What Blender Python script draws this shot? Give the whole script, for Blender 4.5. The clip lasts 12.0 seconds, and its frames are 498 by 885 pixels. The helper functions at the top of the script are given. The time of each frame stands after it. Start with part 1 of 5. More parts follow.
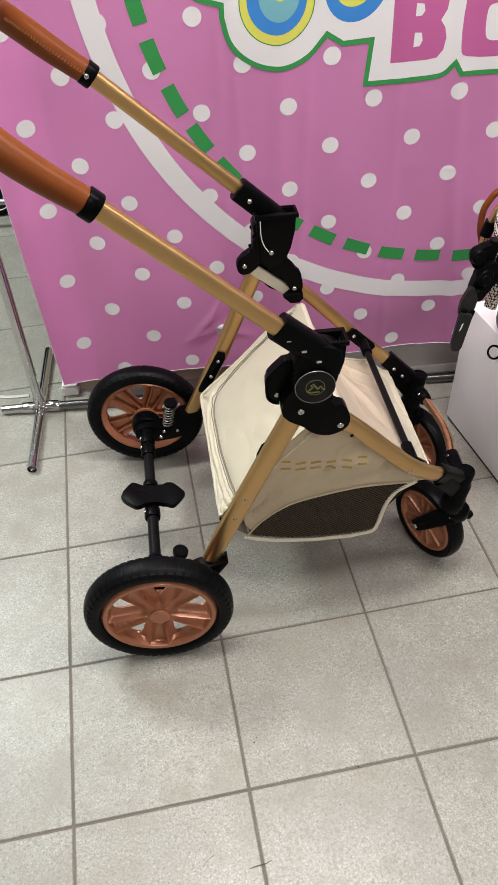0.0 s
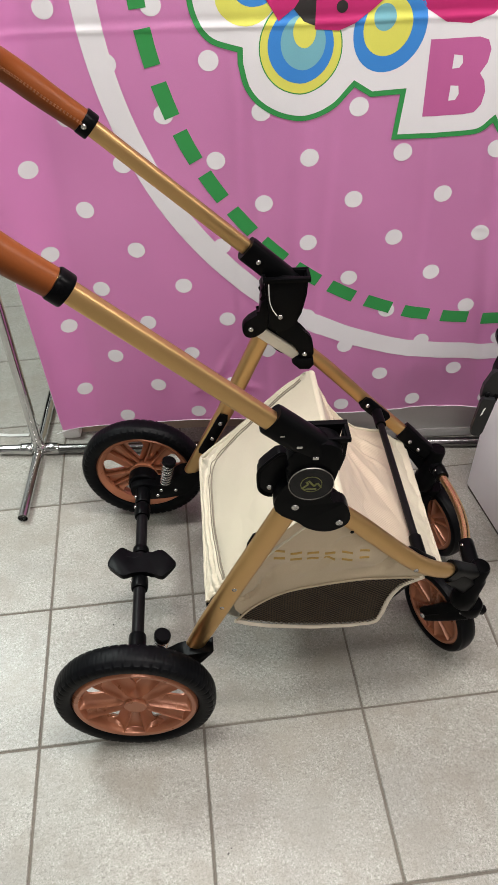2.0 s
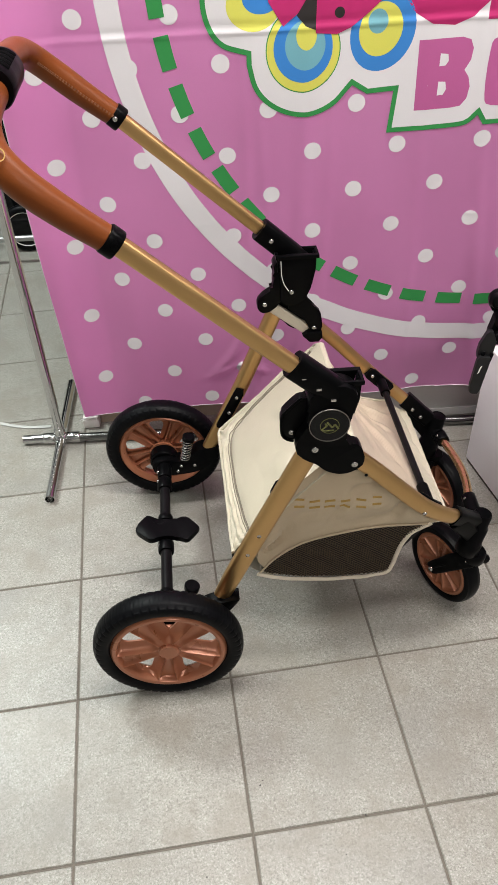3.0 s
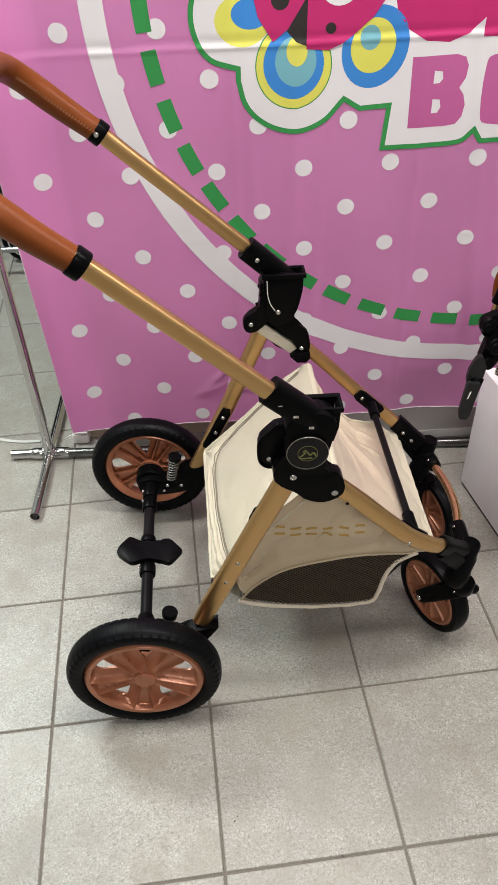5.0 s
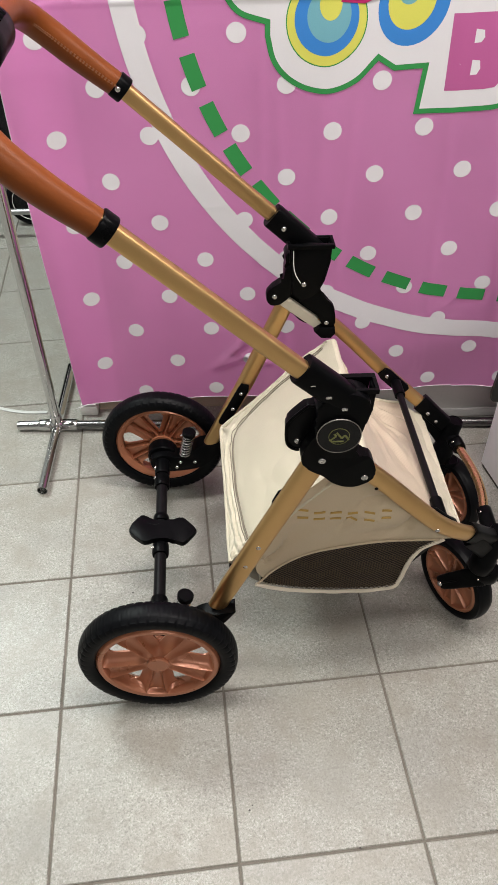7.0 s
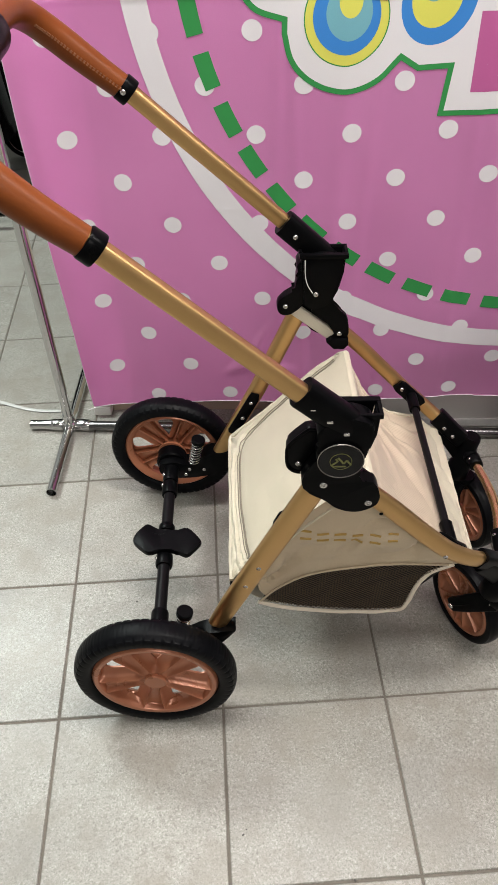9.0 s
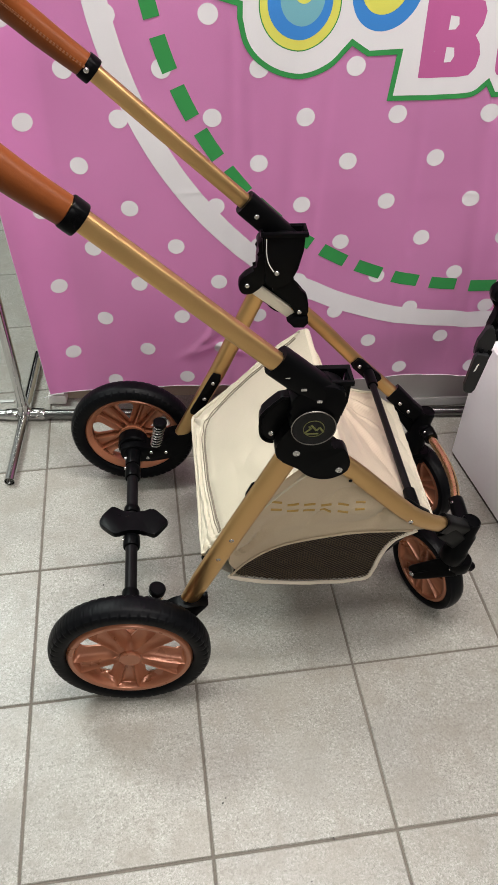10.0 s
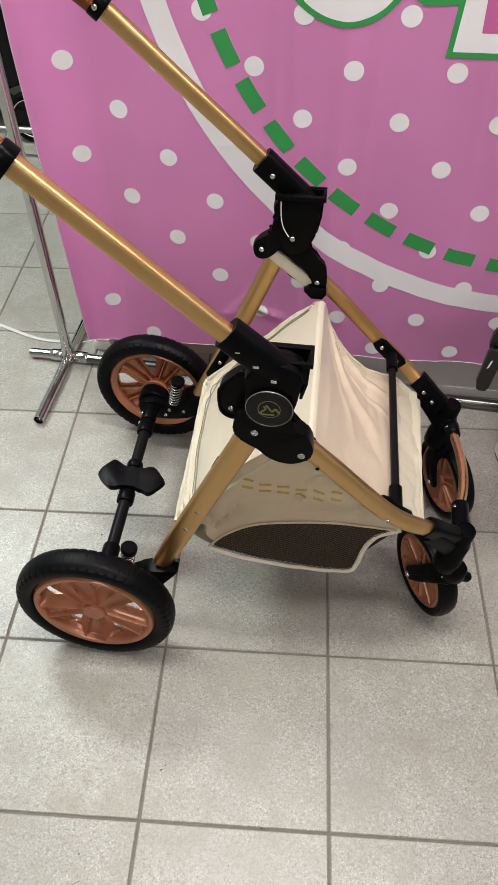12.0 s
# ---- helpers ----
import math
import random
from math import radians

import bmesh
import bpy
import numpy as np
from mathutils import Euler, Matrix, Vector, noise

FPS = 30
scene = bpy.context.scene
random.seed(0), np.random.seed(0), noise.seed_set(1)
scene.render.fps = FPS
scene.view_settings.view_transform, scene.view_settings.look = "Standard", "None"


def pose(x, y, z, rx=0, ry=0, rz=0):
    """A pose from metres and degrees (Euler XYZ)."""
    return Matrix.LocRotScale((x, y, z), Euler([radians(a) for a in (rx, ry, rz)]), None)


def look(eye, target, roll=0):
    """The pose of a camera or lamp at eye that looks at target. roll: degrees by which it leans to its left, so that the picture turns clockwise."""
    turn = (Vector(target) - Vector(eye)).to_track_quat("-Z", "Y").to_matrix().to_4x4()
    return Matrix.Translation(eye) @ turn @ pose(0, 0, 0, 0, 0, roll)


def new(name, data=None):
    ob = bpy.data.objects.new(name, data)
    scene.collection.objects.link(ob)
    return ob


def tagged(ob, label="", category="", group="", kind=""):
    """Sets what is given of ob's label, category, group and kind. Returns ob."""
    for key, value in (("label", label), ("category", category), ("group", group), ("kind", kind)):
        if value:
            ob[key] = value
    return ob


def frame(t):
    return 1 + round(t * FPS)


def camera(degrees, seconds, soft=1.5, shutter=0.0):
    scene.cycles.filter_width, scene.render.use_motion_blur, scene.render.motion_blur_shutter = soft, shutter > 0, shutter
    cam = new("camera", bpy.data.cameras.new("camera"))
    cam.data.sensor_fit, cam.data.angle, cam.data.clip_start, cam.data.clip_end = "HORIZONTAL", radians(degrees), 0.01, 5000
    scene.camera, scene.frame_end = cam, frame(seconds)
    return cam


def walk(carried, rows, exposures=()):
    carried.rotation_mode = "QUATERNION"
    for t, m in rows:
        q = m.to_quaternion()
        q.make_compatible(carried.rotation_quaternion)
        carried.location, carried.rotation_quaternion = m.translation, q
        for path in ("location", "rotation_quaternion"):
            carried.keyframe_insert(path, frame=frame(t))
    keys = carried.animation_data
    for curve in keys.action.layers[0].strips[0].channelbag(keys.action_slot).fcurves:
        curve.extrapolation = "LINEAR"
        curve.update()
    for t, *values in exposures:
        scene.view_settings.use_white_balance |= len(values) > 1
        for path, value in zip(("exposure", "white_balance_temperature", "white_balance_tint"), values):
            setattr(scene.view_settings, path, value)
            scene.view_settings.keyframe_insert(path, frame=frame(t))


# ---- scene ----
cam = camera(36.8, 12.0, soft=1.2)
PATH = [
    (0, (0.248, -0.512, 1.335), (0.473, 0.907, -0.056), -2.6),
    (0.5, (0.245, -0.504, 1.333), (0.498, 0.906, -0.063), -1.0),
    (1, (0.225, -0.498, 1.345), (0.471, 0.936, -0.027), 0.1),
    (1.5, (0.302, -0.393, 1.333), (0.49, 1.045, -0.044), -0.4),
    (2, (0.332, -0.357, 1.345), (0.482, 1.089, -0.028), -1.4),
    (2.5, (0.275, -0.431, 1.338), (0.412, 1.034, -0.017), -2.6),
    (3, (0.263, -0.517, 1.335), (0.439, 0.978, 0.019), -2.5),
    (3.2, (0.296, -0.565, 1.358), (0.475, 0.949, 0.064), -2.1),
    (4.8, (0.34, -0.529, 1.345), (0.471, 0.997, 0.059), -2.4),
    (5, (0.321, -0.48, 1.33), (0.471, 1.035, 0.032), -2.2),
    (5.5, (0.285, -0.446, 1.335), (0.446, 1.052, 0.02), -0.7),
    (6, (0.277, -0.427, 1.323), (0.447, 1.065, 0.002), 0.6),
    (6.5, (0.28, -0.417, 1.305), (0.406, 1.055, -0.044), 0.0),
    (7, (0.284, -0.42, 1.304), (0.434, 1.04, -0.054), -0.9),
    (7.5, (0.286, -0.413, 1.311), (0.44, 1.052, -0.042), -1.2),
    (7.7, (0.287, -0.411, 1.311), (0.419, 1.052, -0.042), -1.2),
    (9.3, (0.34, -0.357, 1.313), (0.402, 1.083, -0.073), -1.7),
    (9.5, (0.31, -0.393, 1.326), (0.413, 1.051, -0.054), -1.7),
    (10, (0.279, -0.402, 1.3), (0.509, 1.022, -0.085), 1.3),
    (10.5, (0.327, -0.418, 1.305), (0.51, 1.025, -0.068), 3.0),
    (11, (0.485, -0.491, 1.293), (0.513, 0.962, -0.082), 3.4),
    (11.5, (0.53, -0.487, 1.281), (0.418, 0.902, -0.154), 1.0),
    (12, (0.512, -0.358, 1.281), (0.411, 1.001, -0.184), -0.7),
]
walk(cam, [(t, look(eye, target, roll)) for t, eye, target, roll in PATH])

# ---- world and light ----
world = bpy.data.worlds.new("shop_air")
scene.world = world
world.use_nodes = True
world.node_tree.nodes["Background"].inputs["Color"].default_value = (0.75, 0.8, 0.9, 1)
world.node_tree.nodes["Background"].inputs["Strength"].default_value = 0.05
scene.view_settings.exposure = 0.01

CEILING = 2.75
# all out of view: the first placed from floor glare, the rest added as fill
LAMPS = [(0.45, 0.42, 43.0), (1.75, -0.1, 28.0), (-1.45, 0.45, 17.0), (0.5, -1.8, 24.0), (-1.15, 1.95, 74.0)]


def area_lamp(x, y, power, tint):
    data = bpy.data.lights.new("panel_lamp", "AREA")
    data.shape, data.size, data.size_y = "RECTANGLE", 1.15, 0.28
    data.energy, data.color = power, tint
    ob = new("panel_lamp", data)
    ob.location = (x, y, CEILING - 0.07)
    return ob


for lx, ly, lp in LAMPS:
    # the two lamps on the left get a cooler tint, for a greener floor there
    area_lamp(lx, ly, lp, (0.90, 1.0, 0.965) if lx < -0.9 else (1.0, 0.935, 0.905))

# ---- materials ----


def material(name, color, rough=0.5, metal=0.0, vary=0.08, scale=30.0, fine=500.0, bump=0.15, depth=0.0006, rough_vary=0.08,
             per_object=0.0, coat=0.0, sheen=0.0, spec=0.5):
    """Principled surface with broad and fine variation in colour, gloss and relief."""
    m = bpy.data.materials.new(name)
    m.use_nodes = True
    nt = m.node_tree
    n, ln = nt.nodes, nt.links
    bsdf = n["Principled BSDF"]
    bsdf.inputs["Metallic"].default_value = metal
    bsdf.inputs["Coat Weight"].default_value = coat
    bsdf.inputs["Sheen Weight"].default_value = sheen
    bsdf.inputs["Specular IOR Level"].default_value = spec
    co = n.new("ShaderNodeTexCoord")
    big, small = n.new("ShaderNodeTexNoise"), n.new("ShaderNodeTexNoise")
    big.inputs["Scale"].default_value, small.inputs["Scale"].default_value = scale, fine
    big.inputs["Detail"].default_value = 5
    ln.new(co.outputs["Object"], big.inputs["Vector"])
    ln.new(co.outputs["Object"], small.inputs["Vector"])
    mix = n.new("ShaderNodeMath")
    mix.operation = "MULTIPLY_ADD"
    ln.new(small.outputs["Fac"], mix.inputs[0])
    mix.inputs[1].default_value = 0.4
    half = n.new("ShaderNodeMath")
    half.operation = "MULTIPLY"
    half.inputs[1].default_value = 0.6
    ln.new(big.outputs["Fac"], half.inputs[0])
    ln.new(half.outputs[0], mix.inputs[2])
    ramp = n.new("ShaderNodeValToRGB")
    ramp.color_ramp.elements[0].position, ramp.color_ramp.elements[1].position = 0.3, 0.7
    ramp.color_ramp.elements[0].color = (*[max(0.0, c * (1 - vary)) for c in color], 1)
    ramp.color_ramp.elements[1].color = (*[min(1.0, c * (1 + vary)) for c in color], 1)
    ln.new(mix.outputs[0], ramp.inputs["Fac"])
    out = ramp.outputs["Color"]
    if per_object:
        info = n.new("ShaderNodeObjectInfo")
        hsv = n.new("ShaderNodeHueSaturation")
        span = n.new("ShaderNodeMapRange")
        span.inputs["To Min"].default_value, span.inputs["To Max"].default_value = 1 - per_object, 1 + per_object
        ln.new(info.outputs["Random"], span.inputs["Value"])
        ln.new(span.outputs["Result"], hsv.inputs["Value"])
        ln.new(out, hsv.inputs["Color"])
        out = hsv.outputs["Color"]
    ln.new(out, bsdf.inputs["Base Color"])
    rr = n.new("ShaderNodeMapRange")
    rr.inputs["To Min"].default_value, rr.inputs["To Max"].default_value = max(0.02, rough - rough_vary), min(1, rough + rough_vary)
    ln.new(big.outputs["Fac"], rr.inputs["Value"])
    ln.new(rr.outputs["Result"], bsdf.inputs["Roughness"])
    if bump:
        b = n.new("ShaderNodeBump")
        b.inputs["Strength"].default_value, b.inputs["Distance"].default_value = bump, depth
        ln.new(small.outputs["Fac"], b.inputs["Height"])
        ln.new(b.outputs["Normal"], bsdf.inputs["Normal"])
    return m


def add_weave(m, scale, strength, angle=0.0, distance=0.0006, twill=False):
    """Woven relief: two crossed wave bands, or slanting ribs, into the bump of a fabric."""
    nt = m.node_tree
    n, ln = nt.nodes, nt.links
    bsdf = n["Principled BSDF"]
    co = n.new("ShaderNodeTexCoord")
    turn = n.new("ShaderNodeMapping")
    turn.inputs["Rotation"].default_value = (0.6, 0.5, angle)
    ln.new(co.outputs["Object"], turn.inputs["Vector"])
    waves = []
    for axis in ("DIAGONAL", "DIAGONAL") if twill else ("X", "Y"):
        w = n.new("ShaderNodeTexWave")
        w.bands_direction = axis
        w.inputs["Scale"].default_value = scale
        w.inputs["Distortion"].default_value = 0.0
        ln.new(turn.outputs["Vector"], w.inputs["Vector"])
        waves.append(w)
    add = n.new("ShaderNodeMath")
    add.operation = "ADD"
    ln.new(waves[0].outputs["Fac"], add.inputs[0])
    ln.new(waves[1].outputs["Fac"], add.inputs[1])
    b = n.new("ShaderNodeBump")
    b.inputs["Strength"].default_value, b.inputs["Distance"].default_value = strength, distance
    ln.new(add.outputs[0], b.inputs["Height"])
    for link in list(ln):
        if link.to_node == bsdf and link.to_socket.name == "Normal":
            ln.new(link.from_socket, b.inputs["Normal"])
    ln.new(b.outputs["Normal"], bsdf.inputs["Normal"])
    return m


def tile_material():
    """Speckled grey stoneware: pale body with light and dark grains and faint clouding."""
    m = material("stoneware", (0.296, 0.290, 0.259), rough=0.38, vary=0.08, scale=5.0, fine=260.0, bump=0.05, depth=0.0003, rough_vary=0.1, per_object=0.045)
    nt = m.node_tree
    n, ln = nt.nodes, nt.links
    bsdf = n["Principled BSDF"]
    base = next(link.from_socket for link in ln if link.to_node == bsdf and link.to_socket.name == "Base Color")
    co = n.new("ShaderNodeTexCoord")
    info = n.new("ShaderNodeObjectInfo")
    shift = n.new("ShaderNodeVectorMath")
    shift.operation = "MULTIPLY_ADD"
    shift.inputs[1].default_value = (7.0, 5.0, 3.0)
    ln.new(info.outputs["Random"], shift.inputs[0])
    ln.new(co.outputs["Object"], shift.inputs[2])
    for scale, lo, hi, shade, amount in ((340.0, 0.53, 0.64, (0.085, 0.08, 0.07, 1), 0.46), (260.0, 0.53, 0.66, (0.60, 0.59, 0.55, 1), 0.36), (650.0, 0.54, 0.66, (0.08, 0.075, 0.065, 1), 0.38), (170.0, 0.53, 0.66, (0.12, 0.11, 0.095, 1), 0.42), (28.0, 0.48, 0.70, (0.215, 0.200, 0.170, 1), 0.45), (9.0, 0.47, 0.70, (0.215, 0.195, 0.162, 1), 0.5), (5.0, 0.5, 0.72, (0.195, 0.19, 0.175, 1), 0.4)):
        grain = n.new("ShaderNodeTexNoise")
        grain.inputs["Scale"].default_value = scale
        grain.inputs["Detail"].default_value = 2.5
        off = n.new("ShaderNodeVectorMath")
        off.operation = "ADD"
        off.inputs[1].default_value = (scale * 0.13, scale * 0.07, 0)
        ln.new(shift.outputs[0], off.inputs[0])
        ln.new(off.outputs[0], grain.inputs["Vector"])
        step = n.new("ShaderNodeMapRange")
        step.inputs["From Min"].default_value, step.inputs["From Max"].default_value = lo, hi
        step.inputs["To Max"].default_value = amount
        ln.new(grain.outputs["Fac"], step.inputs["Value"])
        mix = n.new("ShaderNodeMix")
        mix.data_type = "RGBA"
        mix.inputs["B"].default_value = shade
        for s in mix.inputs:
            if s.name == "B" and s.type == "RGBA":
                s.default_value = shade
            if s.name == "A" and s.type == "RGBA":
                ln.new(base, s)
        ln.new(step.outputs["Result"], mix.inputs[0])
        base = next(s for s in mix.outputs if s.type == "RGBA")
    ln.new(base, bsdf.inputs["Base Color"])
    return m


TILE = tile_material()
GROUT = material("grout", (0.135, 0.12, 0.10), rough=0.9, vary=0.25, scale=9, fine=300, bump=0.4)
# the unseen walls are kept grey to limit the light they bounce
PAINT_WALL = material("wall_paint", (0.31, 0.31, 0.30), rough=0.8, vary=0.03, scale=3, fine=90, bump=0.1)
PAINT_CEIL = material("ceiling_paint", (0.4, 0.4, 0.395), rough=0.85, vary=0.02, scale=3, fine=90, bump=0.1)
GOLD = material("champagne_gold", (0.58, 0.368, 0.161), rough=0.37, metal=1.0, vary=0.03, scale=14, fine=900, bump=0.0, rough_vary=0.05)
COPPER_TUBE = material("rose_copper", (0.66, 0.45, 0.22), rough=0.27, metal=1.0, vary=0.03, scale=14, fine=900, bump=0.0)
COPPER = material("copper_plastic", (0.37, 0.143, 0.075), rough=0.29, metal=0.25, vary=0.07, scale=25, fine=700, bump=0.06, rough_vary=0.06)
BLACK = material("black_plastic", (0.0018, 0.0019, 0.0023), rough=0.32, vary=0.25, scale=20, fine=1400, bump=0.12, depth=0.0003, rough_vary=0.1, spec=0.06)
LATCH = material("dark_grey_plastic", (0.0105, 0.011, 0.012), rough=0.34, vary=0.15, scale=20, fine=1200, bump=0.08, depth=0.0002, spec=0.3)
GLOSS = material("gloss_black", (0.004, 0.004, 0.0045), rough=0.2, vary=0.2, scale=20, fine=1200, bump=0.05, depth=0.0002, spec=0.2)
SATIN = material("black_tube", (0.005, 0.0045, 0.0052), rough=0.36, vary=0.2, scale=20, fine=1300, bump=0.06, depth=0.0002, spec=0.10)
RUBBER = material("tyre_rubber", (0.0022, 0.0024, 0.0032), rough=0.42, vary=0.35, scale=30, fine=900, bump=0.2, depth=0.0003, rough_vary=0.12, spec=0.085)
CHROME = material("chrome", (0.56, 0.56, 0.56), rough=0.12, metal=1.0, vary=0.04, scale=12, fine=500, bump=0.02, depth=0.0002, rough_vary=0.06)
# chrome with a darkened colour, holding down the lamp streak on the low rail
DIM_CHROME = material("dimmed_chrome", (0.20, 0.20, 0.198), rough=0.2, metal=1.0, vary=0.12, scale=20, fine=500, bump=0.03, depth=0.0002, rough_vary=0.12)
STEEL = material("zinc_steel", (0.58, 0.57, 0.55), rough=0.25, metal=1.0, vary=0.06, scale=200, fine=900, bump=0.05)
LEATHER = material("tan_leather", (0.165, 0.043, 0.009), spec=0.17, rough=0.38, vary=0.14, scale=26, fine=900, bump=0.22, depth=0.0004, rough_vary=0.1)
THREAD = material("tan_thread", (0.19, 0.068, 0.024), rough=0.7, vary=0.1)
CREAM = add_weave(material("cream_fabric", (0.49, 0.452, 0.345), rough=0.46, vary=0.05, scale=9, fine=400, bump=0.2, sheen=0.15), 260, 0.2)
CREAM_MESH = add_weave(material("rosy_mesh_fabric", (0.485, 0.405, 0.305), rough=0.36, vary=0.06, scale=12, fine=600, bump=0.15, sheen=0.1), 105, 0.15, 0.3, 0.0006, True)
SIDE_FABRIC = add_weave(material("beige_side_fabric", (0.52, 0.425, 0.295), rough=0.75, vary=0.05, scale=9, fine=400, bump=0.2, sheen=0.1), 260, 0.25)
PIPING = material("cream_piping", (0.72, 0.645, 0.525), rough=0.7, vary=0.06, scale=60, fine=900, bump=0.3)
ZIP = material("grey_zip", (0.19, 0.165, 0.125), rough=0.6, vary=0.2, scale=300, fine=900, bump=0.5)
EMBROIDERY = material("gold_thread", (0.42, 0.26, 0.055), rough=0.45, vary=0.2, scale=200, fine=1500, bump=0.6)
ZIP_NET = material("brown_net", (0.075, 0.05, 0.026), rough=0.7, vary=0.15, fine=900, bump=0.2)
NET_BACKING = material("near_black_backing", (0.004, 0.003, 0.0025), rough=0.85, vary=0.2, scale=30, fine=500, bump=0.2)
CREAM_PLASTIC = material("ivory_plastic", (0.72, 0.66, 0.54), rough=0.35, vary=0.05, scale=18)
RING_METAL = material("ring_metal", (0.27, 0.25, 0.23), rough=0.35, metal=1.0, vary=0.05)
EMBLEM_GREEN = material("emblem_green", (0.12, 0.125, 0.03), rough=0.5, vary=0.15)
PINK = material("pink_cloth_print", (0.74, 0.312, 0.59), rough=0.42, vary=0.045, scale=4, fine=700, bump=0.1, depth=0.0003, sheen=0.1)
WHITE_PRINT = material("white_print", (0.66, 0.65, 0.675), rough=0.6, vary=0.03, scale=5, fine=700, bump=0.1, depth=0.0003)
GREEN_PRINT = material("green_print", (0.022, 0.24, 0.055), rough=0.6, vary=0.05, scale=5, fine=700, bump=0.1, depth=0.0003)
BLUE_PRINT = material("blue_print", (0.03, 0.20, 0.56), rough=0.6, vary=0.05, scale=6, fine=700, bump=0.1, depth=0.0003)
SKY_PRINT = material("pale_blue_print", (0.145, 0.37, 0.44), rough=0.6, vary=0.05, scale=6, fine=700, bump=0.1, depth=0.0003)
YELLOW_PRINT = material("yellow_print", (0.61, 0.60, 0.10), rough=0.6, vary=0.05, scale=6, fine=700, bump=0.1, depth=0.0003)
MAGENTA_PRINT = material("magenta_print", (0.43, 0.011, 0.125), rough=0.6, vary=0.05, scale=6, fine=700, bump=0.1, depth=0.0003)
ORCHID_PRINT = material("orchid_print", (0.43, 0.095, 0.27), rough=0.6, vary=0.05, scale=6, fine=700, bump=0.1, depth=0.0003)
BLACK_PRINT = material("black_print", (0.015, 0.012, 0.012), rough=0.6, vary=0.1)
CARD = material("beige_board", (0.44, 0.36, 0.27), rough=0.75, vary=0.1, scale=7, fine=200, bump=0.1)
GREY_BOARD = material("grey_laminate", (0.44, 0.43, 0.41), rough=0.5, vary=0.06, scale=5, fine=300, bump=0.05)
WHITE_BOX = material("white_laminate", (0.85, 0.855, 0.87), rough=0.38, vary=0.02, scale=4, fine=120, bump=0.05)
DULL_RAIL = material("dull_steel", (0.36, 0.36, 0.36), rough=0.38, metal=1.0, vary=0.05, scale=20)
KICK = material("worn_kick_strip", (0.30, 0.295, 0.285), rough=0.6, vary=0.15, scale=18.0)
STRAP_PLASTIC = material("clouded_strap", (0.46, 0.47, 0.45), rough=0.35, vary=0.08, scale=30)
WHITE_PLASTIC = material("white_plastic", (0.78, 0.77, 0.73), rough=0.4, vary=0.04, scale=20)
# colour of the floor grit, and of the shadow line under the white box
GRIT_AND_SHADE = material("dark_grit_and_shade", (0.06, 0.055, 0.05), rough=0.8, vary=0.3)
GLOW = bpy.data.materials.new("lamp_diffuser")
GLOW.use_nodes = True
GLOW.node_tree.nodes["Principled BSDF"].inputs["Emission Color"].default_value = (1, 0.96, 0.9, 1)
GLOW.node_tree.nodes["Principled BSDF"].inputs["Emission Strength"].default_value = 6.0


def houndstooth():
    """Black and cream houndstooth weave."""
    m = material("houndstooth", (0.7, 0.66, 0.58), rough=0.8, vary=0.05, fine=600, bump=0.3)
    nt = m.node_tree
    n, ln = nt.nodes, nt.links
    bsdf = n["Principled BSDF"]
    co = n.new("ShaderNodeTexCoord")
    turn = n.new("ShaderNodeMapping")
    turn.inputs["Rotation"].default_value = (0.5, 0.7, 0.78)
    ln.new(co.outputs["Object"], turn.inputs["Vector"])
    check = n.new("ShaderNodeTexChecker")
    check.inputs["Scale"].default_value = 240
    check.inputs["Color1"].default_value, check.inputs["Color2"].default_value = (0.68, 0.63, 0.55, 1), (0.02, 0.02, 0.02, 1)
    ln.new(turn.outputs["Vector"], check.inputs["Vector"])
    ln.new(check.outputs["Color"], bsdf.inputs["Base Color"])
    return m


HOUNDS = houndstooth()

# ---- mesh helpers ----


def part(name, bm, mat, parent=None, label="", smooth=True):
    """Links a bmesh as one mesh object under a thing or a part."""
    me = bpy.data.meshes.new(name)
    bmesh.ops.recalc_face_normals(bm, faces=bm.faces)
    bm.to_mesh(me)
    bm.free()
    if smooth:
        me.shade_smooth()
        me.set_sharp_from_angle(angle=radians(38))
    me.materials.append(mat)
    ob = new(name, me)
    ob.parent = parent
    if label:
        tagged(ob, label)
    return ob


def thing(name, label, category, at=None, group="", kind=""):
    ob = new(name)
    ob.empty_display_size = 0.05
    if at is not None:
        ob.matrix_basis = at
    return tagged(ob, label, category, group, kind)


def spline(points, steps=8):
    """Catmull-Rom through the points."""
    p = [Vector(q) for q in points]
    p = [2 * p[0] - p[1]] + p + [2 * p[-1] - p[-2]]
    out = []
    for a, b, c, d in zip(p, p[1:], p[2:], p[3:]):
        for k in range(steps):
            t = k / steps
            out.append(0.5 * (2 * b + (c - a) * t + (2 * a - 5 * b + 4 * c - d) * t * t + (3 * b - a - 3 * c + d) * t ** 3))
    out.append(p[-2])
    return out


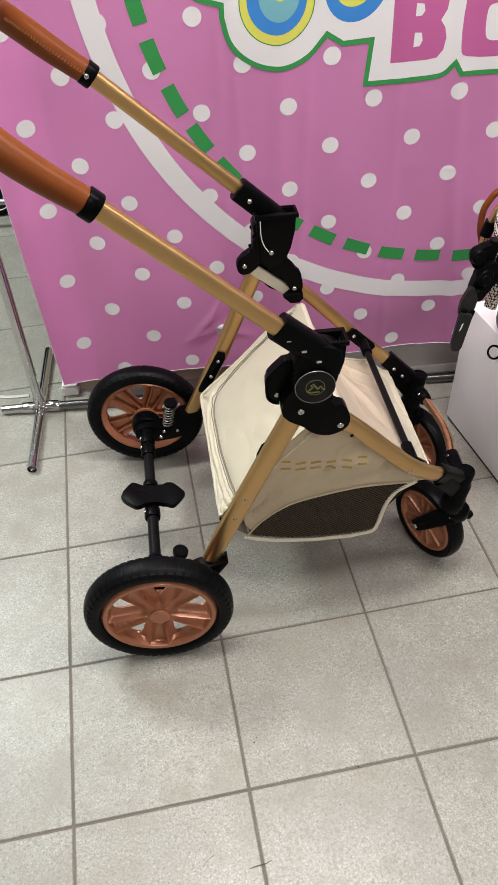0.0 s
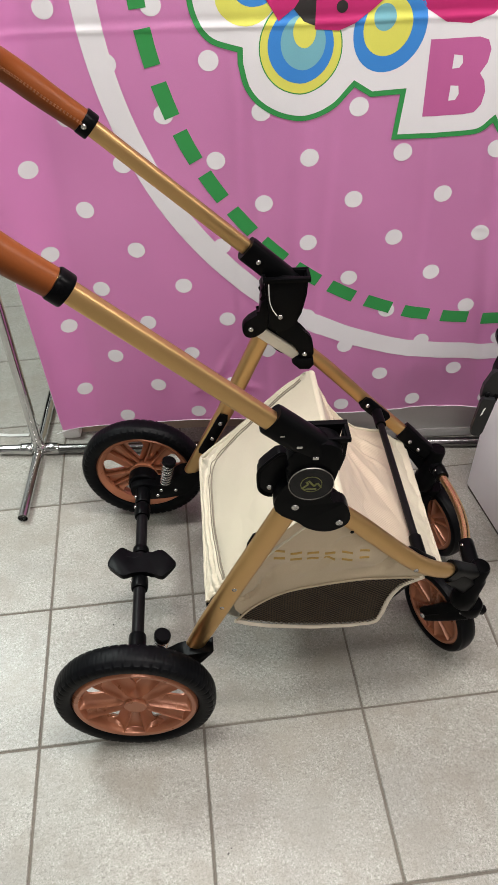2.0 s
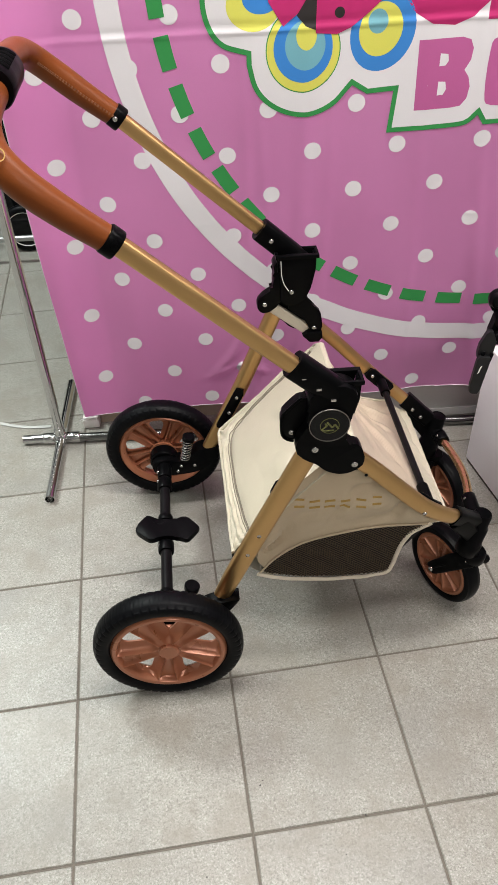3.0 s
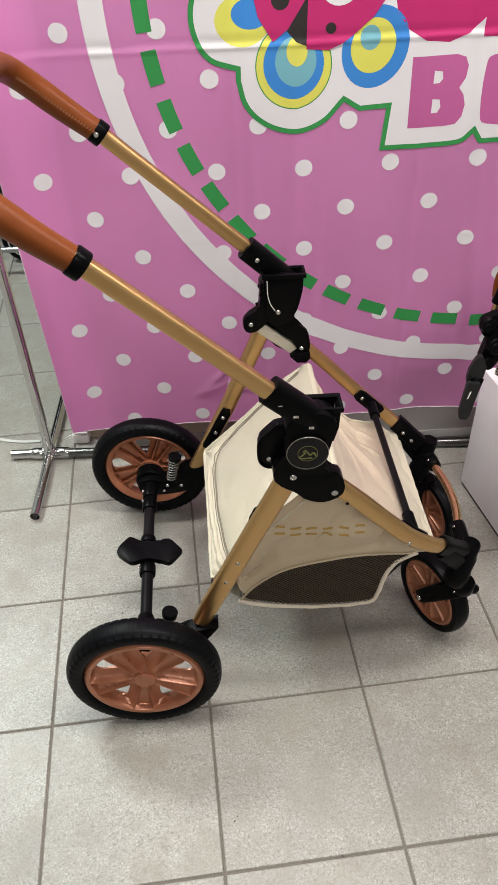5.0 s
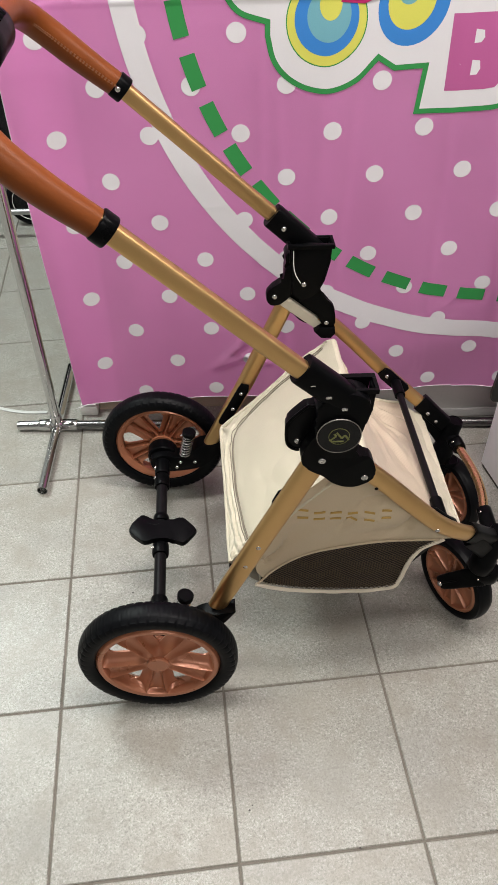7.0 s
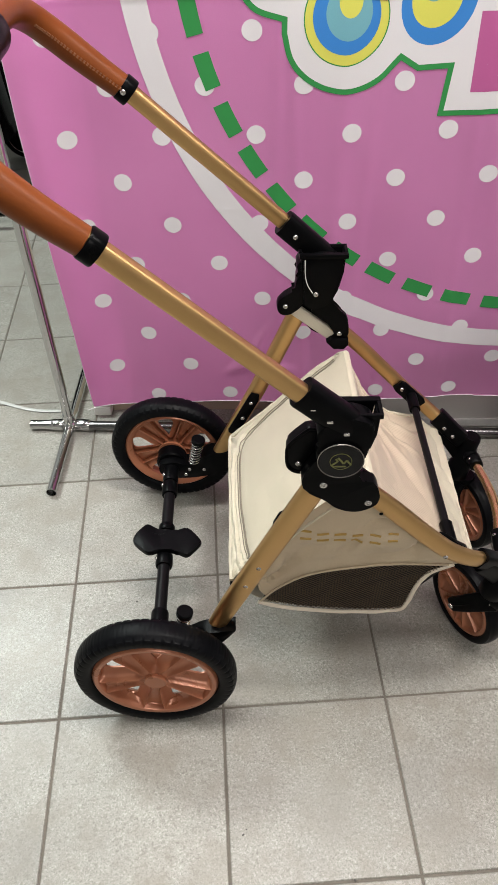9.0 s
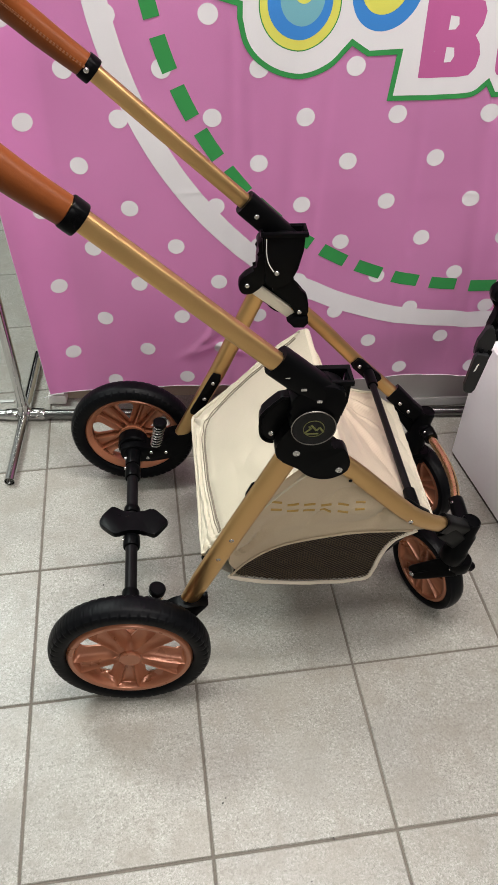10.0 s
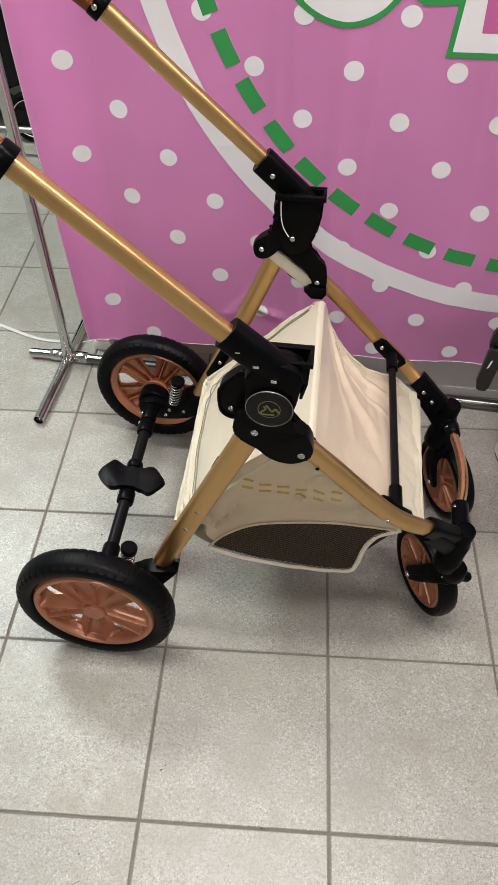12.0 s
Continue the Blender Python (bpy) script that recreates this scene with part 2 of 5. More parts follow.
def sweep(path, rx, ry=None, side=(0, 1, 0), n=16, bm=None, scale=None, square=2.0, round_end=0.0):
    """A tube along a path: rx in the bend's plane, ry along side; square > 2 flattens the section."""
    bm = bm or bmesh.new()
    ry = rx if ry is None else ry
    path = [Vector(p) for p in path]
    side = Vector(side)
    rings = []
    last = side
    for i, p in enumerate(path):
        tan = (path[min(i + 1, len(path) - 1)] - path[max(i - 1, 0)]).normalized()
        s = side - side.dot(tan) * tan
        if s.length < 0.35:
            s = last - last.dot(tan) * tan
        if s.length < 0.05:
            s = axes_of(tan)[0]
        s.normalize()
        last = s
        up = tan.cross(s)
        k = scale(i / (len(path) - 1)) if scale else 1.0
        ring = []
        for j in range(n):
            a = 2 * math.pi * j / n
            ca, sa = math.cos(a), math.sin(a)
            ca, sa = math.copysign(abs(ca) ** (2 / square), ca), math.copysign(abs(sa) ** (2 / square), sa)
            ring.append(bm.verts.new(p + k * (rx * ca * up + ry * sa * s)))
        rings.append(ring)
    for a, b in zip(rings, rings[1:]):
        for j in range(n):
            bm.faces.new((a[j], a[(j + 1) % n], b[(j + 1) % n], b[j]))
    bm.faces.new(rings[0][::-1])
    bm.faces.new(rings[-1])
    return bm


def axes_of(axis):
    axis = Vector(axis).normalized()
    ref = Vector((0, 0, 1)) if abs(axis.z) < 0.9 else Vector((1, 0, 0))
    x = ref.cross(axis).normalized()
    return x, axis.cross(x), axis


def lathe(profile, centre, axis, n=48, bm=None, wobble=None, closed=False):
    """Turns (radius, along) pairs about an axis through centre."""
    bm = bm or bmesh.new()
    x, y, z = axes_of(axis)
    centre = Vector(centre)
    rings = []
    for k, (r, a) in enumerate(profile):
        ring = []
        for j in range(n):
            t = 2 * math.pi * j / n
            rr = r + (wobble(k, j) if wobble else 0)
            ring.append(bm.verts.new(centre + a * z + max(rr, 1e-5) * (math.cos(t) * x + math.sin(t) * y)))
        rings.append(ring)
    pairs = list(zip(rings, rings[1:]))
    if closed:
        pairs.append((rings[-1], rings[0]))
    for a, b in pairs:
        for j in range(n):
            bm.faces.new((a[j], a[(j + 1) % n], b[(j + 1) % n], b[j]))
    if not closed:
        if profile[0][0] > 1e-4:
            bm.faces.new(rings[0][::-1])
        if profile[-1][0] > 1e-4:
            bm.faces.new(rings[-1])
    return bm


def puck(centre, axis, r, depth, soft=0.0015, n=28, bm=None):
    """A short round body with softened rims, centred."""
    h = depth / 2
    return lathe([(r - soft, -h), (r, -h + soft), (r, h - soft), (r - soft, h)], centre, axis, n, bm)


def dome(centre, axis, r, h, n=14, bm=None):
    """A rivet or bolt head."""
    return lathe([(r, 0), (r * 0.97, h * 0.45), (r * 0.75, h * 0.85), (r * 0.35, h), (r * 0.3, h * 0.6), (1e-5, h * 0.6)], centre, axis, n, bm)


def slab(outline, v0, v1, soft=0.003, bm=None, seg=2):
    """A plate whose (u, z) outline runs from v0 to v1, with softened edges."""
    bm = bm or bmesh.new()
    a = [bm.verts.new((u, v0, z)) for u, z in outline]
    b = [bm.verts.new((u, v1, z)) for u, z in outline]
    n = len(a)
    f1, f2 = bm.faces.new(a), bm.faces.new(b[::-1])
    for i in range(n):
        bm.faces.new((a[i], b[i], b[(i + 1) % n], a[(i + 1) % n]))
    if soft:
        edges = list({e for f in (f1, f2) for e in f.edges})
        bmesh.ops.bevel(bm, geom=edges, offset=soft, segments=seg, profile=0.6, affect="EDGES", clamp_overlap=True)
    return bm


def smooth_outline(points, steps=4):
    """A closed rounded outline through corner points."""
    p = [Vector((*q, 0)) for q in points]
    n = len(p)
    out = []
    for i in range(n):
        a, b, c, d = p[i - 1], p[i], p[(i + 1) % n], p[(i + 2) % n]
        for k in range(steps):
            t = k / steps
            q = 0.5 * (2 * b + (c - a) * t + (2 * a - 5 * b + 4 * c - d) * t * t + (3 * b - a - 3 * c + d) * t ** 3)
            out.append((q.x, q.y))
    return out


def box(lo, hi, soft=0.004, bm=None):
    bm = bm or bmesh.new()
    made = bmesh.ops.create_cube(bm, size=1)["verts"]
    for v in made:
        v.co = Vector([l + (h - l) * (c + 0.5) for l, h, c in zip(lo, hi, v.co)])
    if soft:
        es = list({e for v in made for e in v.link_edges})
        bmesh.ops.bevel(bm, geom=es, offset=soft, segments=2, profile=0.6, affect="EDGES", clamp_overlap=True)
    return bm


def ease(x):
    x = max(0.0, min(1.0, x))
    return x * x * (3 - 2 * x)


def mirrored(points, side):
    return [(u, v * side, z) for u, v, z in points]


# the display's own axes: u along the banner, v towards it, z up
HERE = pose(0.2018, 0.587, 0, 0, 0, -4.7)

# ---- shell of the shop ----
T = 0.302
X0, X1, Y0, Y1 = -8, 8, -7, 11


def plain(name, lo, hi, mat):
    return tagged(part(name, box(lo, hi, 0.0), mat, smooth=False), kind="structure")


floor = plain("floor", (X0 * T - 0.15, Y0 * T - 0.15, -0.12), (X1 * T + 0.15, Y1 * T + 0.15, -0.0025), GROUT)
tagged(floor, "pale grey speckled stoneware tile floor with grey joints", "floor")
# walls and ceiling stay out of view; added to enclose and bounce the light
for nm, lo, hi in (("wall_west", (X0 * T - 0.15, Y0 * T, -0.0025), (X0 * T, Y1 * T, CEILING)), ("wall_east", (X1 * T, Y0 * T, -0.0025), (X1 * T + 0.15, Y1 * T, CEILING)),
                   ("wall_south", (X0 * T - 0.15, Y0 * T - 0.15, -0.0025), (X1 * T + 0.15, Y0 * T, CEILING)), ("wall_north", (X0 * T - 0.15, Y1 * T, -0.0025), (X1 * T + 0.15, Y1 * T + 0.15, CEILING))):
    tagged(plain(nm, lo, hi, PAINT_WALL), "plain grey shop wall, unseen, added to close the room", "wall")
tagged(plain("ceiling", (X0 * T - 0.15, Y0 * T - 0.15, CEILING), (X1 * T + 0.15, Y1 * T + 0.15, CEILING + 0.1), PAINT_CEIL), "plain light grey shop ceiling, unseen, added to close the room", "ceiling")

# panels for the unseen lamps, most of them added fill
for lx, ly, lp in LAMPS:
    lamp = thing("ceiling_light", "unseen flat white ceiling light panel, placed to balance the light", "ceiling light", pose(lx, ly, CEILING), "ceiling lights")
    part("frame", box((-0.62, -0.18, -0.03), (0.62, 0.18, -0.001), 0.004), PAINT_CEIL, lamp)
    part("diffuser", box((-0.59, -0.15, -0.045), (0.59, 0.15, -0.031), 0.003), GLOW, lamp)

# ---- the stroller frame ----
stroller = thing("baby_stroller", "gold and black stroller chassis with tan leather handle and cream basket", "stroller", HERE)

# handle
for s in (-1, 1):
    part("handle_tube", sweep([(0.261, 0.218 * s, 0.6925 if s < 0 else 0.699), (0.129, 0.218 * s, 0.8125 if s < 0 else 0.8185), (-0.0015, 0.218 * s, 0.930 if s < 0 else 0.9375)], 0.0134, 0.0106, n=44, square=2.9), GOLD, stroller, "champagne gold oval tube")
    low, du, dz = (0.004, -0.003, -0.006) if s < 0 else (0.0, -0.004, 0.0035)
    collar = part("handle_collar", sweep([(u + low + du, v, z - low * 0.88 + dz) for u, v, z in ((0.0195, 0.218 * s, 0.9180), (0.0182, 0.218 * s, 0.9192), (0.0125, 0.218 * s, 0.9243), (0.0068, 0.218 * s, 0.9294), (0.0055, 0.218 * s, 0.9306))], 0.0203, 0.0188, n=24, square=2.3, scale=lambda t: 0.96 if t in (0.0, 1.0) else 1.0), BLACK, stroller, "black plastic collar")
    part("screw", dome((0.0105 + low + du, (0.218 - 0.0188) * s, 0.927 - low * 0.88 + dz), (0, -s, 0), 0.0045, 0.003), STEEL, collar)
GRIP = [(0.010, 0.218, 0.9265), (-0.036, 0.218, 0.963), (-0.078, 0.214, 1.000), (-0.105, 0.196, 1.028), (-0.117, 0.156, 1.046), (-0.121, 0.10, 1.052), (-0.122, 0.05, 1.053)]
GRIP = [(u - 0.004, v, z + 0.003) for u, v, z in GRIP] + [(u - 0.004, -v, z - 0.006) for u, v, z in GRIP[::-1]]
handle = part("handle_grip", sweep(spline(GRIP, 8), 0.0214, 0.0196, n=26, scale=lambda t: 1.0 - 0.13 * max(0.0, 1 - 9 * min(t, 1 - t))), LEATHER, stroller, "tan leather handle cover")
for s in (-1, 1):
    stitch = bmesh.new()
    line = spline(GRIP[:4] if s > 0 else GRIP[:-4:-1], 22)
    for a, b in zip(line[2::2], line[3::2]):
        d = (b - a).normalized()
        up = Vector((0, -s, 0)) * 0.0215 + d.cross(Vector((0, 1, 0))).normalized() * -0.004
        for k in (-1, 1):
            off = d.cross(up.normalized()) * 0.0019 * k
            sweep([a + up + off, a + up - off + d * 0.0022], 0.0008, n=6, bm=stitch)
    part("stitching", stitch, THREAD, handle, "raised tan seam stitching")
adj = bmesh.new()
sweep([(-0.122, v, 1.053) for v in (-0.05, -0.047, -0.015, 0.015, 0.047, 0.05)], 0.0285, 0.026, side=(1, 0, 0.0), n=26, bm=adj, scale=lambda t: 0.93 if t in (0.0, 1.0) else 1.0)
for k in range(5):
    v = -0.03 + k * 0.015
    sweep([(-0.122 + 0.027 * math.cos(a), v, 1.053 + 0.029 * math.sin(a)) for a in [radians(40 + 10 * i) for i in range(15)]], 0.0028, n=8, bm=adj)
part("height_adjuster", adj, BLACK, handle, "ribbed black plastic adjuster")
part("emblem", lathe([(0.0085, 0), (0.0085, 0.001), (0.0072, 0.001), (0.0072, 0)], (-0.098, -0.221, 1.030), (0.3, -0.7, 0.6), 24, closed=True), EMBROIDERY, handle, "small round gold emblem")

# hinges on both sides
PLATE = smooth_outline([(0.247, 0.556), (0.251, 0.538), (0.265, 0.526), (0.281, 0.516), (0.295, 0.502), (0.3135, 0.4935), (0.332, 0.4935), (0.350, 0.5035), (0.358, 0.517), (0.3555, 0.534), (0.350, 0.548), (0.342, 0.5555), (0.333, 0.5550), (0.3255, 0.560), (0.324, 0.592), (0.284, 0.612), (0.258, 0.585)], 4)
BODY = smooth_outline([(0.267, 0.652), (0.267, 0.630), (0.265, 0.600), (0.280, 0.575), (0.298, 0.568), (0.318, 0.574), (0.330, 0.604), (0.335, 0.632), (0.336, 0.660), (0.304, 0.672)], 4)
LUG = {-1: smooth_outline([(0.290, 0.634), (0.271, 0.6347), (0.2585, 0.6355), (0.2525, 0.6320), (0.2360, 0.6150), (0.2290, 0.6050), (0.2265, 0.5957), (0.2270, 0.5720), (0.2310, 0.5600), (0.2410, 0.5530), (0.2530, 0.5540), (0.270, 0.565), (0.3, 0.60)], 2),
       1: smooth_outline([(0.290, 0.634), (0.268, 0.630), (0.2625, 0.612), (0.2605, 0.603), (0.2487, 0.5945), (0.2325, 0.581), (0.2318, 0.561), (0.2412, 0.551), (0.2583, 0.5537), (0.2736, 0.5703), (0.3, 0.60)], 3)}
ARM = {-1: smooth_outline([(0.298, 0.600), (0.293, 0.5575), (0.329, 0.531), (0.333, 0.513), (0.345, 0.500), (0.3575, 0.502), (0.355, 0.520), (0.344, 0.538), (0.325, 0.552), (0.320, 0.600)], 3),
       1: smooth_outline([(0.298, 0.600), (0.293, 0.5575), (0.329, 0.5310), (0.333, 0.513), (0.345, 0.500), (0.3585, 0.502), (0.3605, 0.521), (0.354, 0.551), (0.3275, 0.573), (0.326, 0.600)], 3)}
SOCKET = [(0.274, 0.674), (0.277, 0.645), (0.2775, 0.600), (0.2765, 0.577), (0.286, 0.569), (0.297, 0.5665), (0.312, 0.571), (0.3255, 0.582), (0.336, 0.606), (0.3405, 0.640), (0.3450, 0.674)]
for s in (-1, 1):
    far = 0.0065 if s > 0 else 0.0
    hinge = part("hinge", slab(BODY, 0.190 * s, 0.2265 * s, 0.004), BLACK, stroller, "matt black folding hinge")
    part("hinge_plate", slab(PLATE if s < 0 else [(0.30 + (u - 0.30) * 0.82, 0.545 + (z - 0.545) * 0.9) for u, z in PLATE], 0.204 * s, 0.2245 * s, 0.0028), BLACK, hinge)
    part("hinge_lug", slab(LUG[s], 0.184 * s, 0.203 * s, 0.005), BLACK, hinge)
    if s < 0:
        part("lug_rim", sweep([(u, 0.2035 * s, z) for u, z in LUG[s][3:-6]], 0.0022, 0.0018, n=10), BLACK, hinge)
    part("inner_arm", slab(ARM[s], 0.1835 * s, 0.197 * s, 0.004), BLACK, hinge)
    part("tube_sleeve", sweep([(0.242, 0.214 * s, 0.7095 + far), (0.245, 0.214 * s, 0.7070 + far), (0.289, 0.212 * s, 0.6675 + far), (0.320, 0.2105 * s, 0.6395 + far)], 0.0222, 0.0155, n=24, square=3.2, scale=lambda t: 0.97 if t == 0.0 else 1.0), BLACK, hinge)
    part("badge", puck((0.297, 0.2285 * s, 0.602), (0, s, 0), 0.0305, 0.006, 0.0012, 40), GLOSS, hinge, "round gloss black badge")
    part("badge_ring", lathe([(0.0301, 0), (0.0304, 0.0010), (0.0313, 0.0010), (0.0316, 0)], (0.297, 0.2308 * s, 0.602), (0, s, 0), 48, closed=True), RING_METAL, hinge, "thin metal ring round the badge")
    em = bmesh.new()
    lathe([(0.0140, 0), (0.0140, 0.0007), (0.0149, 0.0007), (0.0149, 0)], (0.297, 0.2312 * s, 0.602), (0, s, 0), 40, em, closed=True)
    for a, b in (((0.2840, 0.594), (0.2930, 0.602)), ((0.2930, 0.602), (0.2900, 0.607)), ((0.2930, 0.609), (0.3010, 0.598)), ((0.3010, 0.598), (0.3050, 0.604)), ((0.3050, 0.604), (0.3110, 0.595)), ((0.2860, 0.5925), (0.3040, 0.5925))):
        sweep([(a[0], 0.2315 * s, a[1]), (b[0], 0.2315 * s, b[1])], 0.0015, 0.0005, n=8, bm=em)
    part("badge_emblem", em, EMBLEM_GREEN, hinge, "olive emblem of plain zigzag strokes")
    for u, z in ((0.277, 0.549), (0.342, 0.512)):
        part("rivet", dome((u, 0.2245 * s, z), (0, s, 0), 0.0056, 0.003), STEEL, hinge)
    part("rivet", dome((0.243, 0.203 * s, 0.570), (0, s, 0), 0.005, 0.003), STEEL, hinge)
    for u, z in ((0.257, 0.6905 + far), (0.2795, 0.669 + far), (0.302, 0.6475 + far)):
        part("rivet", box((u - 0.004, 0.2275 * s - 0.0012, z - 0.0022), (u + 0.004, 0.2275 * s + 0.0022, z + 0.0022), 0.001), STEEL, hinge)
    for u, z in ((0.298, 0.598), (0.246, 0.571), (0.344, 0.512)):
        part("bolt", dome((u, {0.598: 0.1795, 0.571: 0.184, 0.512: 0.1835}[z] * s, z), (0, -s, 0), 0.0048, 0.003), STEEL, hinge)
    part("bolt", dome((0.262, 0.1975 * s, 0.6905 + far), (0, -s, 0), 0.0048, 0.003), STEEL, hinge)
    # open seat socket on the inner side
    sock = slab(SOCKET, 0.1795 * s, 0.1845 * s, 0.001)
    slab([(0.272, 0.672), (0.276, 0.672), (0.277, 0.640), (0.2805, 0.617), (0.2765, 0.615), (0.273, 0.640)], 0.186 * s, 0.213 * s, 0.0008, sock)
    slab([(0.3435, 0.672), (0.3475, 0.672), (0.3455, 0.640), (0.3385, 0.608), (0.3345, 0.608), (0.3415, 0.640)], 0.186 * s, 0.213 * s, 0.0008, sock)
    slab([(0.272, 0.676), (0.3475, 0.676), (0.341, 0.640), (0.273, 0.640)], 0.209 * s, 0.213 * s, 0.0008, sock)
    for lo, hi in (((0.2685, 0.1775), (0.351, 0.1865)), ((0.2685, 0.2110), (0.351, 0.2160)), ((0.2685, 0.1865), (0.274, 0.2110)), ((0.3455, 0.1865), (0.351, 0.2110))):
        v0, v1 = sorted((lo[1] * s, hi[1] * s))
        box((lo[0], v0, 0.670), (hi[0], v1, 0.6775), 0.0012, sock)
    for vert in sock.verts:
        # the socket leans a little out of the hinge
        vert.co += Vector((-0.001, 0, -0.0070 if s < 0 else -0.0025)) * ease((vert.co.z - 0.60) / 0.05)
    part("seat_socket", sock, BLACK, hinge, "open black seat socket")
    if s > 0:
        part("cable", sweep(spline([(0.2775, 0.1785 * s, 0.665), (0.2785, 0.1780 * s, 0.637), (0.2830, 0.1780 * s, 0.6175), (0.2920, 0.1785 * s, 0.6015)], 6), 0.0008, n=8), WHITE_PLASTIC, hinge)
    part("link_bar", sweep([(0.264, 0.198 * s, 0.5555), (0.331, 0.198 * s, 0.5015)], 0.0112, 0.006, n=16, square=4), CREAM_PLASTIC, hinge, "ivory plastic link")
    part("lower_clamp", slab([(0.3216, 0.4946), (0.330, 0.5025), (0.3605, 0.5025), (0.362, 0.490), (0.354, 0.480), (0.335, 0.4805)], 0.178 * s, 0.206 * s, 0.003), BLACK, hinge)

    # legs
    leg = part("rear_leg", sweep([(0.28 if s < 0 else 0.272, 0.206 * s, 0.552), (0.193, 0.206 * s, 0.362), (0.138, 0.209 * s, 0.243), (0.111, 0.214 * s, 0.186)], 0.0182 if s < 0 else 0.0165, 0.0108, n=44, square=2.5, scale=lambda t: 1.0 - 0.12 * ease((t - 0.6) / 0.4)), GOLD, stroller, "champagne gold oval leg")
    for u, z in ((0.185, 0.346), (0.163, 0.299)):
        part("rivet", dome((u, (0.2165 + (0.299 - z) * 0.02) * s, z), (0, s, 0), 0.0046, 0.0026), STEEL, leg)
    if s > 0:
        strap = [(0.190, 0.195, 0.362), (0.186, 0.1935, 0.350), (0.16, 0.1945, 0.296), (0.143, 0.1955, 0.262), (0.140, 0.196, 0.256)]
        bolts = ((0.181, 0.341), (0.163, 0.301))
    else:
        strap = [(0.231, -0.195, 0.457), (0.228, -0.1935, 0.450), (0.219, -0.1945, 0.430), (0.215, -0.195, 0.421)]
        bolts = ((0.2235, 0.440),)
    part("leg_strap", sweep(strap, 0.0115, 0.004, n=16, square=3, scale=lambda t: 0.7 if t in (0.0, 1.0) else 1.0), BLACK, leg, "slotted black strap on the leg")
    for u, z in bolts:
        part("bolt", dome((u, 0.1905 * s, z), (0, -s, 0), 0.0042, 0.003), STEEL, leg)
    FRONT = [(0.335, 0.202, 0.520), (0.387, 0.202, 0.470), (0.437, 0.201, 0.417), (0.482, 0.197, 0.371), (0.522, 0.186, 0.337), (0.553, 0.172, 0.313), (0.569, 0.163, 0.301)]
    front = part("front_tube", sweep(spline(mirrored(FRONT, s), 6), 0.0155 if s < 0 else 0.0132, 0.0108, n=44, square=2.5), GOLD, stroller, "champagne gold oval tube")
    part("rivet", dome((0.4785, 0.2065 * s, 0.365), (0, s, -0.15), 0.0042, 0.003), STEEL, front)
    part("bolt", dome((0.366, 0.2125 * s, 0.474), (0, s, 0), 0.003, 0.001), BLACK, front)

# cross bar in front of the basket
bar = part("cross_bar", sweep([(0.492, 0.168, 0.366), (0.492, -0.168, 0.366)], 0.0066, n=18), SATIN, stroller, "thin black cross bar")
for s in (-1, 1):
    sock = bmesh.new()
    sweep([(0.492, 0.140 * s, 0.366), (0.492, 0.143 * s, 0.366), (0.492, 0.178 * s, 0.366), (0.492, 0.188 * s, 0.366)], 0.0105, n=18, bm=sock, side=(1, 0, 0))
    sweep([(0.463, 0.1865 * s, 0.392), (0.47, 0.1865 * s, 0.385), (0.492, 0.1845 * s, 0.364), (0.508, 0.181 * s, 0.350), (0.513, 0.180 * s, 0.345)], 0.014, 0.0055, n=16, square=3, bm=sock, scale=lambda t: 0.75 if t in (0.0, 1.0) else 1.0)
    socket = part("bar_socket", sock, BLACK, bar)
    for u, z in ((0.472, 0.384), (0.503, 0.356)):
        part("bolt", dome((u, 0.179 * s, z), (0, -s, 0.15), 0.0042, 0.003), STEEL, socket)

